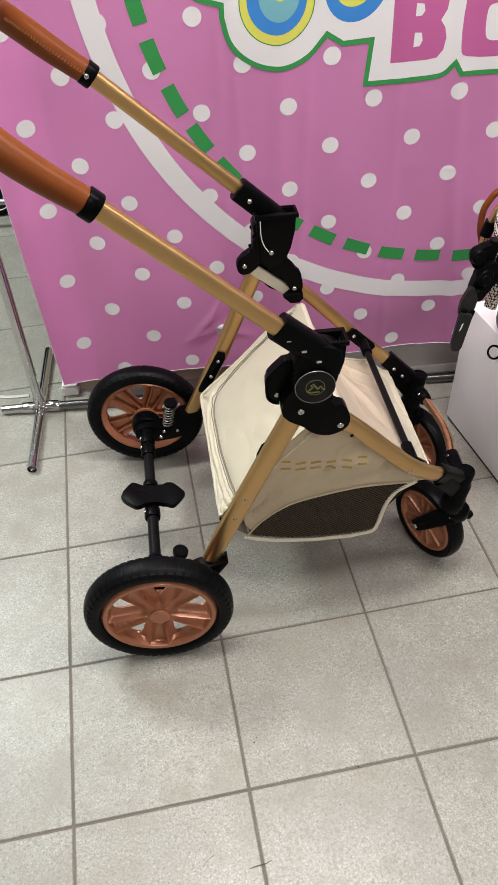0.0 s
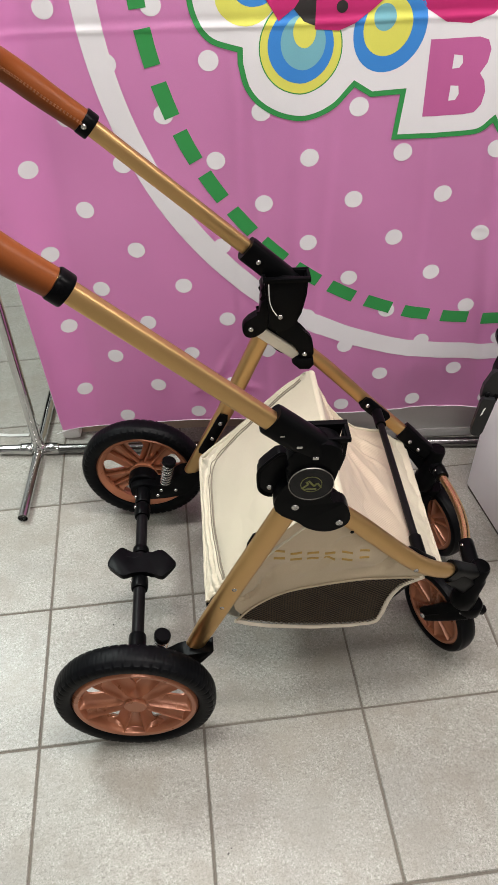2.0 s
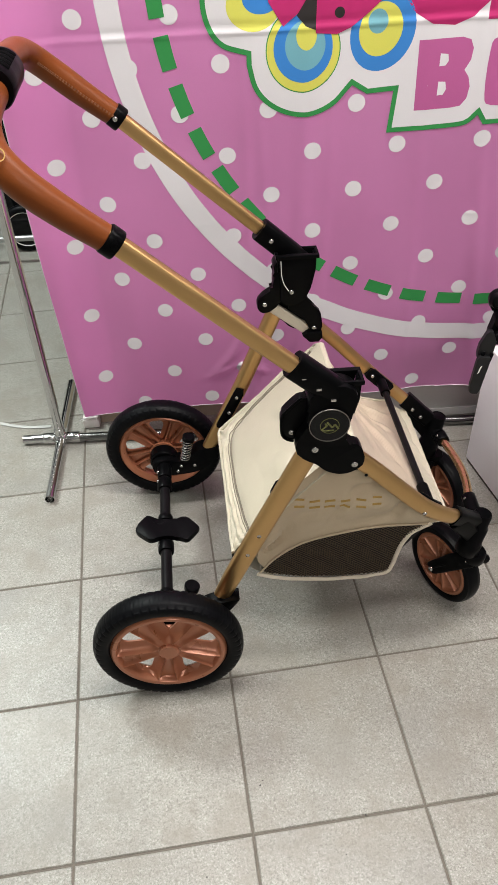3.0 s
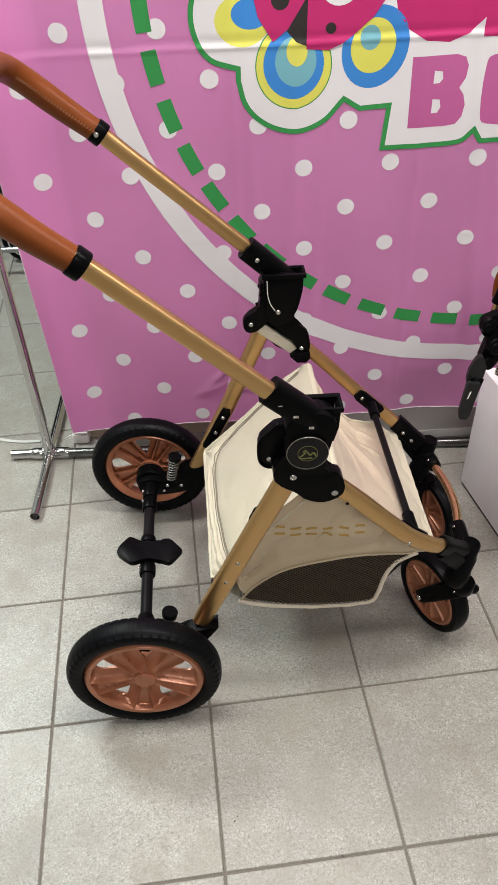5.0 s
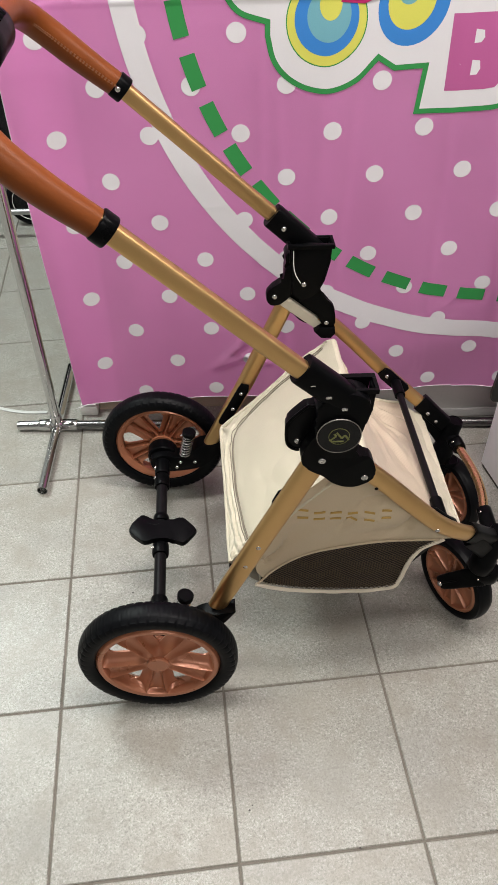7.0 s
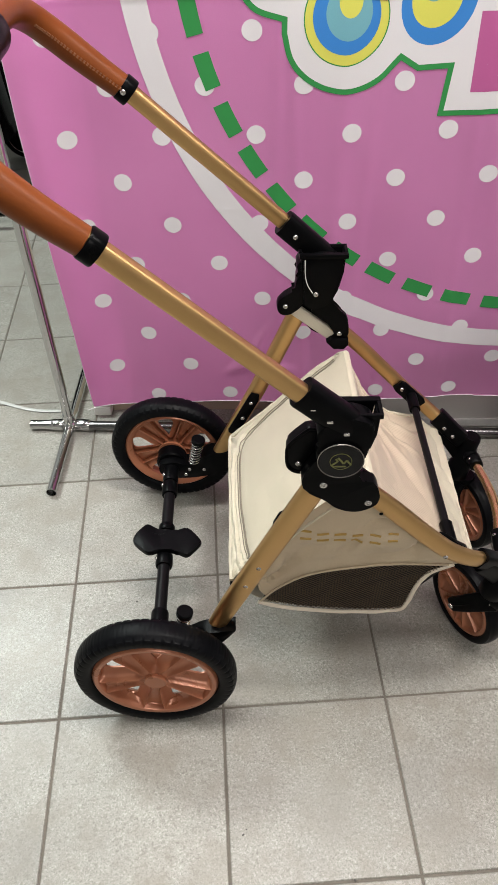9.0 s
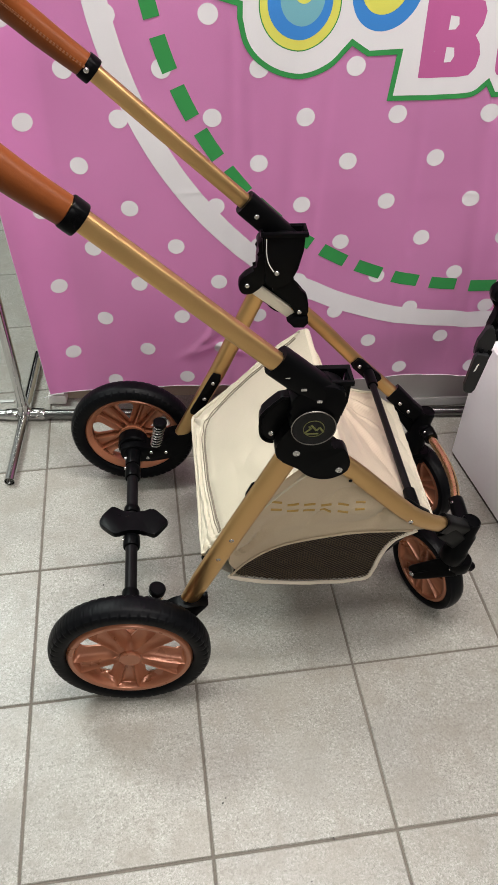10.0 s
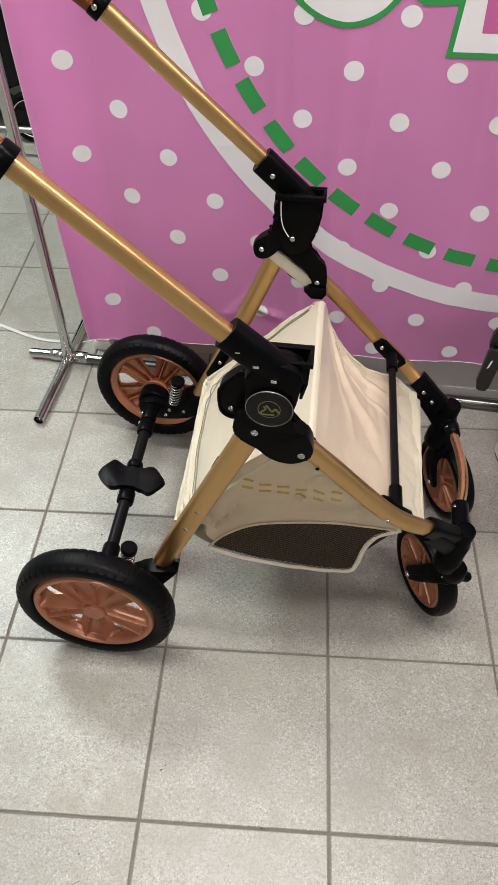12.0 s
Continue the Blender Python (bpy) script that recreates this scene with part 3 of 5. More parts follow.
# front joints, casters and bow
for s, wc, hb, reach in ((-1, (0.5865, -0.094), -65.0, 0.062), (1, (0.638, 0.138), -66.0, 0.105)):
    joint = bmesh.new()
    sweep(mirrored([(0.546, 0.1755, 0.320), (0.549, 0.174, 0.318), (0.560, 0.169, 0.309), (0.578, 0.161, 0.293), (0.600, 0.152, 0.276)], s), 0.0185, 0.0135, n=28, square=4.5, bm=joint, scale=lambda t: 0.96 if t == 0.0 else 1.0 - 0.1 * t)
    sweep(mirrored([(0.560, 0.168, 0.296), (0.563, 0.167, 0.292), (0.585, 0.158, 0.262), (0.606, 0.150, 0.232)], s), 0.0195, 0.0115, n=28, square=4.5, bm=joint, scale=lambda t: 0.9 if t == 0.0 else 1.0 - 0.15 * t)
    jt = part("front_joint", joint, BLACK, stroller, "black plastic front joint")
    for u, v, z in ((0.560, 0.1545, 0.3045), (0.5775, 0.1475, 0.2885)):
        part("bolt", dome((u, v * s, z), (-0.05, -s, 0.25), 0.0042, 0.003), STEEL, jt)
    hub = bmesh.new()
    axis = Vector((0.16, 0.0, 1.0)).normalized()
    lathe([(0.0205, -0.086), (0.0225, -0.083), (0.0225, -0.056), (0.0205, -0.053), (0.0205, -0.014), (0.0172, -0.009), (0.0172, 0.018), (0.0160, 0.0210), (0.0135, 0.0218), (1e-5, 0.0218)], (0.6135, 0.147 * s, 0.268), axis, 32, hub)
    head = part("swivel_head", hub, BLACK, jt, "round black swivel head")
    part("head_lip", lathe([(0.0135, 0.0205), (0.0138, 0.0226), (0.0152, 0.0226), (0.0155, 0.0205)], (0.6135, 0.147 * s, 0.268), axis, 32, closed=True), BLACK, head)
    arm = [(0.6135, 0.146, 0.252), (0.6165, 0.128, 0.250), (0.6195, reach + 0.022, 0.249), (0.6212, reach + 0.002, 0.249), (0.6213, reach, 0.249)]
    part("bow_socket", sweep(mirrored(arm, s), 0.0135, n=24, side=(0.9, 0, 0.4), square=2.6, scale=lambda t: 0.93 if t == 1.0 else 1.12 - 0.12 * t), BLACK, jt)
    for k in (0.030, 0.013):
        part("bolt", dome((0.6095, (reach + k) * s, 0.2565), (-0.8, 0, 0.6), 0.0036, 0.0025), STEEL, jt)
    # fork and wheel
    b = radians(hb)
    h, nn = Vector((math.cos(b), math.sin(b), 0)), Vector((-math.sin(b), math.cos(b), 0))
    centre = Vector((*wc, 0.089))
    pivot = Vector((0.619, 0.147 * s, 0.0))
    fork = bmesh.new()
    crown = Vector((pivot.x, pivot.y, 0.172))
    lathe([(0.0195, -0.016), (0.0215, -0.013), (0.0215, 0.008), (0.0195, 0.011)], crown, (0.1, 0, 1), 28, fork)
    for q in (-1, 1):
        sweep(spline([crown + nn * 0.012 * q + Vector((0, 0, -0.006)), crown.lerp(centre, 0.3) + nn * 0.027 * q, crown.lerp(centre, 0.7) + nn * 0.031 * q, centre + nn * 0.031 * q, centre + nn * 0.031 * q + (centre - crown).normalized() * 0.008], 6), 0.0170, 0.0068, side=nn, n=24, square=4, bm=fork, scale=lambda t: 1.15 - 0.4 * t)
    fk = part("caster_fork", fork, BLACK, stroller, "black plastic caster fork")
    for q in (-1, 1):
        part("fork_rib", sweep(spline([crown.lerp(centre, 0.25) + nn * 0.031 * q, crown.lerp(centre, 0.6) + nn * 0.0365 * q, centre + nn * 0.0365 * q], 5), 0.0022, n=8), BLACK, fk)
    part("bolt", dome(centre - nn * 0.0375 + Vector((0, 0, -0.002)), -nn, 0.0055, 0.004), STEEL, fk)
    part("bolt", dome(crown - nn * 0.0205 + Vector((0, 0, -0.012)), -nn, 0.0036, 0.003), STEEL, fk)
    part("lock_lever", sweep([crown + Vector((0.010, 0, -0.014)), crown + nn * 0.004 + Vector((0.021, 0, -0.020)), crown + nn * 0.005 + Vector((0.024, 0, -0.022))], 0.0095, 0.008, n=14, square=3), BLACK, fk)
    # the wheel itself is made below
BOW = [(0.6205, 0.118, 0.249), (0.6235, 0.095, 0.249), (0.6285, 0.065, 0.2495), (0.6315, 0.030, 0.25), (0.6315, 0.0, 0.25), (0.6285, -0.03, 0.2495), (0.6225, -0.058, 0.249), (0.6195, -0.075, 0.249)]
part("front_bow", sweep(spline(BOW, 6), 0.0086, n=22, side=(0, 0, 1)), COPPER_TUBE, stroller, "polished rose copper front bow")


def wheel(name, centre, axis, radius, width, rim_at, ribs, windows, label):
    """A tyre, a moulded rim with paired ribs and a hub; axis points to the outer face."""
    x, y, z = axes_of(axis)
    centre = Vector(centre)
    hold = new(name)
    hold.empty_display_size = 0.02
    hold.parent = stroller
    tagged(hold, label)
    w, t, k0 = width / 2, radius - rim_at, radius / 0.138
    prof = []
    for k in range(28):
        a = 2 * math.pi * (k + 0.5) / 28
        ca, sa = math.cos(a), math.sin(a)
        prof.append((rim_at + t * 0.5 + t * 0.5 * math.copysign(abs(ca) ** 0.75, ca), w * math.copysign(abs(sa) ** 0.85, sa)))
    n = 477

    def tread(k, j):
        # rings round the crown and staggered cross grooves between them
        if k in (3, 24):
            return -0.0014 * k0
        if k in (4, 5, 22, 23):
            return -0.0021 * k0 if (j + (4 if k < 9 else 0)) % 9 in (0, 1) and k0 > 0.8 else 0.0003
        if k in (0, 1, 2, 25, 26, 27):
            return -0.0006 * k0 if (j + (2 if k > 9 else 6)) % 9 == 0 and k0 > 0.8 else 0.0
        if k in (7, 20):
            return -0.0009 * k0
        return 0.0

    part("tyre", lathe(prof, centre, axis, n, wobble=tread, closed=True), RUBBER, hold, "black rubber tyre")
    rim = lathe([(rim_at + 0.003, -w * 0.55), (rim_at + 0.003, w * 0.70), (rim_at - 0.0005, w * 0.90), (rim_at * 0.975, w * 0.92), (rim_at * 0.925, w * 0.86), (rim_at * 0.90, w * 0.70), (rim_at * 0.885, w * 0.2), (rim_at * 0.88, -w * 0.30), (rim_at * 0.95, -w * 0.62), (rim_at - 0.001, -w * 0.70)], centre, axis, 96, closed=True)
    hubr = 0.19 * rim_at
    # flared back of the hub
    lathe([(hubr * 1.05, w * 0.5), (hubr * 1.25, -w * 0.2), (0.31 * rim_at, -w * 0.72), (0.31 * rim_at, -w * 0.85), (1e-5, -w * 0.85)], centre, axis, 40, rim)
    # moulded face: per spoke a shallow trough between two crests, whose outer flanks fall away to the windows
    half = math.pi / ribs
    r_in, r_out = hubr * 0.80, rim_at * 0.945
    k1 = rim_at / 0.1045 * (5 / ribs) ** 0.5
    levels = 26

    def crest(f):
        return (0.0070 + 0.0122 * f ** 1.3) * k1

    def window(r, f):
        if not windows or not 0.18 < f < 0.93:
            return 0.0
        room = r * half - crest(f) - 0.0165 * k1
        return max(0.0, room) * math.sqrt(max(0.0, 1 - max(0.0, (f - 0.68) / 0.25) ** 2)) * ease((f - 0.18) / 0.12)

    def level(r, f, a):
        side_off = r * math.sin(a) - crest(f)
        fade = ease(f / 0.22) * ease((1 - f) / 0.12)
        if side_off < 0:
            drop = 0.0090 * k1 * (1 - math.exp(side_off / (0.0036 * k1))) * ease((f - 0.02) / 0.3) * ease((1 - f) / 0.08)
        else:
            drop = (0.019 if windows else 0.013) * k1 * (1 - math.exp(-side_off / (0.0085 * k1))) * fade
        proud = 0.0028 * k1 * math.exp(-(side_off / (0.0019 * k1)) ** 2) * ease(f / 0.15) * ease((1 - f) / 0.06)
        return w * (0.60 + 0.18 * f) - drop + proud

    for g in range(ribs):
        base = 2 * math.pi * (g + 0.653) / ribs
        for hand in (-1, 1):
            shells = []
            for back in (0.0, 0.0032):
                rows = []
                for i in range(levels + 1):
                    f = i / levels
                    r = r_in + (r_out - r_in) * f
                    a1 = math.asin(min(0.95, crest(f) / r))
                    a1 = min(a1, half * 0.92)
                    a2 = half - window(r, f) / r
                    span = [a1 * q for q in (0.0, 0.3, 0.55, 0.72, 0.82, 0.90, 0.95, 1.0)] + [a1 + (a2 - a1) * q for q in (0.06, 0.13, 0.22, 0.4, 0.7, 1.0)] + [half]
                    rows.append([rim.verts.new(centre + r * (math.cos(base + hand * a) * x + math.sin(base + hand * a) * y) + (level(r, f, a) - back) * z) for a in span])
                shells.append(rows)
            for rows in shells:
                for i in range(levels):
                    open_here = window(r_in + (r_out - r_in) * (i + 0.5) / levels, (i + 0.5) / levels) > 1e-4
                    for j in range(13 if open_here else 14):
                        rim.faces.new((rows[i][j], rows[i][j + 1], rows[i + 1][j + 1], rows[i + 1][j]))
            front, rear = shells
            for i in range(levels):
                if window(r_in + (r_out - r_in) * (i + 0.5) / levels, (i + 0.5) / levels) > 1e-4:
                    rim.faces.new((front[i][13], front[i + 1][13], rear[i + 1][13], rear[i][13]))
            # stiffening fin behind the crest
            fin = []
            for i in range(0, levels + 1, 2):
                f = i / levels
                r = r_in + (r_out - r_in) * f
                a = base + hand * min(half * 0.92, math.asin(min(0.95, crest(f) / r)))
                fin.append(centre + r * (math.cos(a) * x + math.sin(a) * y) + (w * (0.62 + 0.22 * f) - 0.0105 * k0) * z)
            sweep(fin, 0.0020 * k0, 0.0098 * k0, side=z, n=12, square=3.0, bm=rim)
    bmesh.ops.remove_doubles(rim, verts=rim.verts, dist=0.00004)
    part("rim", rim, COPPER, hold, "copper coloured moulded plastic rim")
    part("hub_cap", puck(centre + z * w * 0.62, axis, hubr * 0.98, 0.012, 0.002, 36), COPPER, hold)
    return hold


wheel("rear_wheel", (0.004, -0.282, 0.1395), (0, -1, 0), 0.1395, 0.047, 0.1045, 5, True, "black rubber tyre on a copper five-rib rim")
wheel("rear_wheel", (0.003, 0.274, 0.1385), (0.05, 1, 0), 0.1385, 0.046, 0.1035, 5, True, "black rubber tyre on a copper five-rib rim")
for wc, hb in (((0.5865, -0.094), -65.0), ((0.638, 0.138), -66.0)):
    b = radians(hb)
    wheel("front_wheel", (*wc, 0.089), (math.sin(b), -math.cos(b), 0), 0.089, 0.036, 0.069, 6, False, "small black swivelled caster wheel with copper rim")

# rear axle, brake pedal, suspension
axle = part("rear_axle", sweep([(0.003, -0.235, 0.138), (0.003, 0.235, 0.138)], 0.0116, n=22), SATIN, stroller, "black tubular rear axle")
for v0, v1, r in ((-0.235, -0.160, 0.0163), (0.165, 0.235, 0.0163), (0.128, 0.160, 0.0166), (-0.058, -0.030, 0.0168), (0.028, 0.044, 0.0166)):
    part("axle_sleeve", sweep([(0.003, v0, 0.138), (0.003, v0 + 0.004, 0.138), (0.003, v1 - 0.004, 0.138), (0.003, v1, 0.138)], r, n=22, side=(1, 0, 0), scale=lambda t: 0.93 if t in (0.0, 1.0) else 1.0), BLACK, axle)
for v in (-0.186, -0.042, 0.153, 0.183):
    part("bolt", dome((-0.0115, v, 0.144), (-0.9, 0, 0.4), 0.0042, 0.003), STEEL, axle)
PEDAL = [(-0.0615, -0.006), (-0.057, 0.008), (-0.039, 0.0305), (-0.032, 0.032), (-0.012, 0.019), (0.0, 0.0145), (0.024, 0.0145), (0.040, 0.021), (0.049, 0.0225), (0.056, 0.018), (0.0765, -0.008), (0.0765, -0.017), (0.055, -0.045), (0.046, -0.047), (0.028, -0.038), (0.008, -0.036), (-0.012, -0.0375), (-0.026, -0.0425), (-0.035, -0.039), (-0.058, -0.017)]
ped = bmesh.new()
lo = [ped.verts.new((u, v, 0.149)) for u, v in smooth_outline([(0.008 + (u - 0.008) * 0.96, -0.006 + (v + 0.006) * 0.93) for u, v in PEDAL], 3)]
hi = [ped.verts.new((u, v, 0.163 - 0.0025 * abs(u - 0.008) / 0.06)) for u, v in smooth_outline([(0.008 + (u - 0.008) * 0.96, -0.006 + (v + 0.006) * 0.93) for u, v in PEDAL], 3)]
f1, f2 = ped.faces.new(lo), ped.faces.new(hi[::-1])
for i in range(len(lo)):
    ped.faces.new((lo[i], hi[i], hi[(i + 1) % len(lo)], lo[(i + 1) % len(lo)]))
bmesh.ops.bevel(ped, geom=list(f2.edges) + list(f1.edges), offset=0.0035, segments=2, profile=0.6, affect="EDGES", clamp_overlap=True)
pedal = part("brake_pedal", ped, BLACK, stroller, "black plastic brake pedal")
ridge = bmesh.new()
for pts in ([(-0.022, 0.030), (-0.006, 0.024), (0.008, 0.031)], [(0.008, 0.031), (0.024, 0.022), (0.040, 0.030)]):
    sweep([(u, v - 0.023, 0.1622 - 0.0025 * abs(u) / 0.06) for u, v in pts], 0.0009, n=8, bm=ridge)
part("grip_ridge", ridge, BLACK, pedal)
for s in (-1, 1):
    lift = 0.004 if s > 0 else 0.0
    sus = slab(smooth_outline([(-0.022, 0.150), (-0.016, 0.118), (0.03, 0.112), (0.075, 0.118), (0.100, 0.130), (0.120, 0.155), (0.142, 0.188 + lift), (0.138, 0.190 + lift), (0.112, 0.185 + lift), (0.086, 0.180 + lift), (0.066, 0.166), (0.04, 0.152), (0.01, 0.160)], 3), 0.204 * s, (0.238 if s > 0 else 0.232) * s, 0.005)
    puck((0.003, 0.236 * s, 0.138), (0, 1, 0), 0.033, 0.030, 0.003, 28, sus)
    holder = part("suspension_arm", sus, BLACK, stroller, "black plastic suspension arm")
    for u, z in ((0.043, 0.140), (0.075, 0.139), (0.034, 0.124)):
        part("bolt", dome((u, 0.204 * s, z), (0, -s, 0), 0.0042, 0.003), STEEL, holder)
    cu, cz = (0.0555, 0.0) if s < 0 else (0.066, 0.004)
    turns, coil = 8, []
    for i in range(turns * 12 + 1):
        a = 2 * math.pi * i / 12
        f = i / (turns * 12)
        coil.append((cu - 0.012 * (1 - f) + 0.0120 * math.cos(a), (0.212 + 0.0120 * math.sin(a)) * s, 0.154 + (0.056 + cz) * f))
    part("spring", sweep(coil, 0.0016, n=7, side=(0, 0, 1)), STEEL, holder, "chrome coil spring")
    part("spring_core", sweep([(cu - 0.012, 0.212 * s, 0.150), (cu - 0.001, 0.212 * s, 0.209 + cz)], 0.0075, n=14), BLACK, holder)
    part("spring_cap", puck((cu + 0.001, 0.212 * s, 0.214 + cz), (0.2, 0, 1), 0.0146, 0.012, 0.002, 24), BLACK, holder, "round black spring cap")

# basket
basket = new("basket")
basket.parent = stroller
basket.empty_display_size = 0.03
tagged(basket, "cream fabric storage basket with zips and mesh side pockets")


def sheet(place, nu, nv, thick=0.0014):
    """A cloth over the unit square; place(f, g) gives its points."""
    bm = bmesh.new()
    grid = [[bm.verts.new(place(i / nu, j / nv)) for j in range(nv + 1)] for i in range(nu + 1)]
    for i in range(nu):
        for j in range(nv):
            bm.faces.new((grid[i][j], grid[i + 1][j], grid[i + 1][j + 1], grid[i][j + 1]))
    bmesh.ops.recalc_face_normals(bm, faces=bm.faces)
    bmesh.ops.solidify(bm, geom=list(bm.faces), thickness=thick)
    return bm


def mix4(corners, f, g):
    a, b, c, d = [Vector(p) for p in corners]
    return a.lerp(b, f).lerp(d.lerp(c, f), g)


def soft_edge(path, r, seed, amount=0.0012):
    """A stitched cloth edge: a thin roll that wavers a little."""
    pts = [p + amount * noise.noise_vector(p * 45 + Vector((seed, 0, 0))) for p in spline(path, 12)]
    return sweep(pts, r, n=10, side=(0.3, 0.3, 0.9))


# rear panel: f from the far side to the near one, g from the ridge down
RA, RB = (0.352, 0.176, 0.492), (0.352, -0.178, 0.503)
QA, QB = (0.136, 0.163, 0.272), (0.138, -0.184, 0.272)
REAR = [RA, RB, QB, QA]
REAR_OUT = -(Vector(RB) - Vector(RA)).cross(Vector(QA) - Vector(RA)).normalized()


def cap(q):
    """The rounded shoulder at the far end of the ridge."""
    return 0.016 * max(0.0, 1 - q / 0.07) ** 2


ZIP_LINE = [(0.058, 0.08), (0.066, 0.30), (0.074, 0.55), (0.092, 0.74), (0.125, 0.84), (0.19, 0.895), (0.32, 0.910), (0.57, 0.900), (0.78, 0.885), (0.95, 0.855)]


def zip_gap(f, g):
    """Distance in metres from the zip line, minus inside the panel."""
    best, sign = 9.0, 1.0
    for (f0, g0), (f1, g1) in zip(ZIP_LINE, ZIP_LINE[1:]):
        ax, ay, bx, by, px, py = f0 * 0.35, g0 * 0.3, f1 * 0.35, g1 * 0.3, f * 0.35, g * 0.3
        k = max(0.0, min(1.0, ((px - ax) * (bx - ax) + (py - ay) * (by - ay)) / ((bx - ax) ** 2 + (by - ay) ** 2)))
        d = math.hypot(px - ax - k * (bx - ax), py - ay - k * (by - ay))
        if d < best:
            best = d
            sign = 1.0 if (bx - ax) * (py - ay) - (by - ay) * (px - ax) > 0 else -1.0
    return best * sign


def rear_relief(f, g):
    d = zip_gap(f, g)
    hang = 16 * f * (1 - f) * g * (1 - g)
    h = 0.011 * hang
    h += 0.0025 * ease(-d / 0.02) - 0.0025 * math.exp(-(d / 0.004) ** 2)
    p = Vector((f * 0.35, g * 0.3, 0))
    h += 0.0022 * noise.noise(p * 16 + Vector((3, 3, 0))) * (0.5 + 0.5 * hang)
    h += 0.005 * abs(noise.noise(Vector((f * 4 + g * 3, g * 5 - f * 2, 2.5)))) * (0.6 + 0.3 * ease(d / 0.01))
    if d > 0:
        # the gathered border outside the zip
        along = f * 0.35 if g > 0.88 else g * 0.3
        h += ease(d / 0.006) * (0.0002 * math.sin(2 * math.pi * along / 0.013 + 3 * noise.noise(p * 20)) + 0.0014 * noise.noise(Vector((p.x * 45, p.y * 14, 0) if g < 0.86 else (p.x * 14, p.y * 45, 0))))
        h += 0.0026 * math.exp(-((d - 0.0065) / 0.0030) ** 2) + 0.0034 * math.exp(-((d - 0.017) / 0.0042) ** 2) - 0.0034 * math.exp(-((d - 0.0115 - 0.002 * noise.noise(p * 12)) / 0.0017) ** 2)
        h -= 0.0030 * math.exp(-((d - 0.024 - 0.003 * noise.noise(p * 9)) / 0.0018) ** 2)
    for fc, amp, count, reach in ((0.0, 0.004, 8.0, 0.13), (1.0, 0.004, 9.0, 0.13)):
        rr = math.hypot(f - fc, 1 - g)
        h += amp * math.sin(count * math.atan2(1 - g, abs(f - fc) + 1e-4) + 1.0) * math.exp(-rr / reach) * ease(rr / 0.05)
    edge = min(f * 0.35, (1 - f) * 0.35, (1 - g) * 0.3)
    return h - 0.004 * (1 - min(1.0, max(0.0, edge) / 0.012)) ** 2


def on_rear(f, g, lift=0.0):
    return mix4(REAR, f, g) + REAR_OUT * (rear_relief(f, g) + lift) - Vector((0, 0, cap(f) * max(0.0, 1 - 6 * g)))


part("rear_panel", sheet(on_rear, 150, 120), CREAM, basket, "cream fabric rear panel with a gathered border")
part("rear_wall", sheet(lambda f, g: mix4([QA, QB, (0.192, -0.150, 0.168), (0.192, 0.150, 0.168)], f, g) + Vector((-0.006 * math.sin(math.pi * g) + 0.004 * noise.noise(Vector((f * 7, g * 3, 5))), 0, 0)), 26, 10), CREAM, basket)
part("rear_hem", soft_edge([on_rear(0.0, 0.03, 0.0005), on_rear(0.0, 0.3, 0.0005), on_rear(0.0, 0.6, 0.0005), on_rear(0.0, 0.93, 0.0005), on_rear(0.012, 0.992, 0.001), on_rear(0.12, 1.0, 0.0005), on_rear(0.5, 1.0, 0.0005), on_rear(0.8, 1.0, 0.0005), on_rear(1.0, 1.0, 0.0005)], 0.0042, 2.0), CREAM, basket)
ZIP_FINE = spline([(f, g, 0.0) for f, g in ZIP_LINE], 8)
for off, r in ((-0.008, 0.0008), (0.006, 0.0011), (0.022, 0.0010)):
    line = [on_rear(p.x + off * (1.0 - 0.6 * ease((p.x - 0.15) / 0.15)), p.y - off * (0.2 + 0.8 * ease((p.x - 0.1) / 0.15)), 0.0010) for p in ZIP_FINE]
    part("zip", sweep(line, r, 0.0010, n=8), ZIP, basket, "grey zip line")
RIDGE = [RA, RB, (0.359, -0.178, 0.501), (0.359, 0.175, 0.490)]

# front panel: f from the ridge down to the front, g from the far side to the near one
FA, FB = (0.553, 0.168, 0.281), (0.542, -0.162, 0.300)


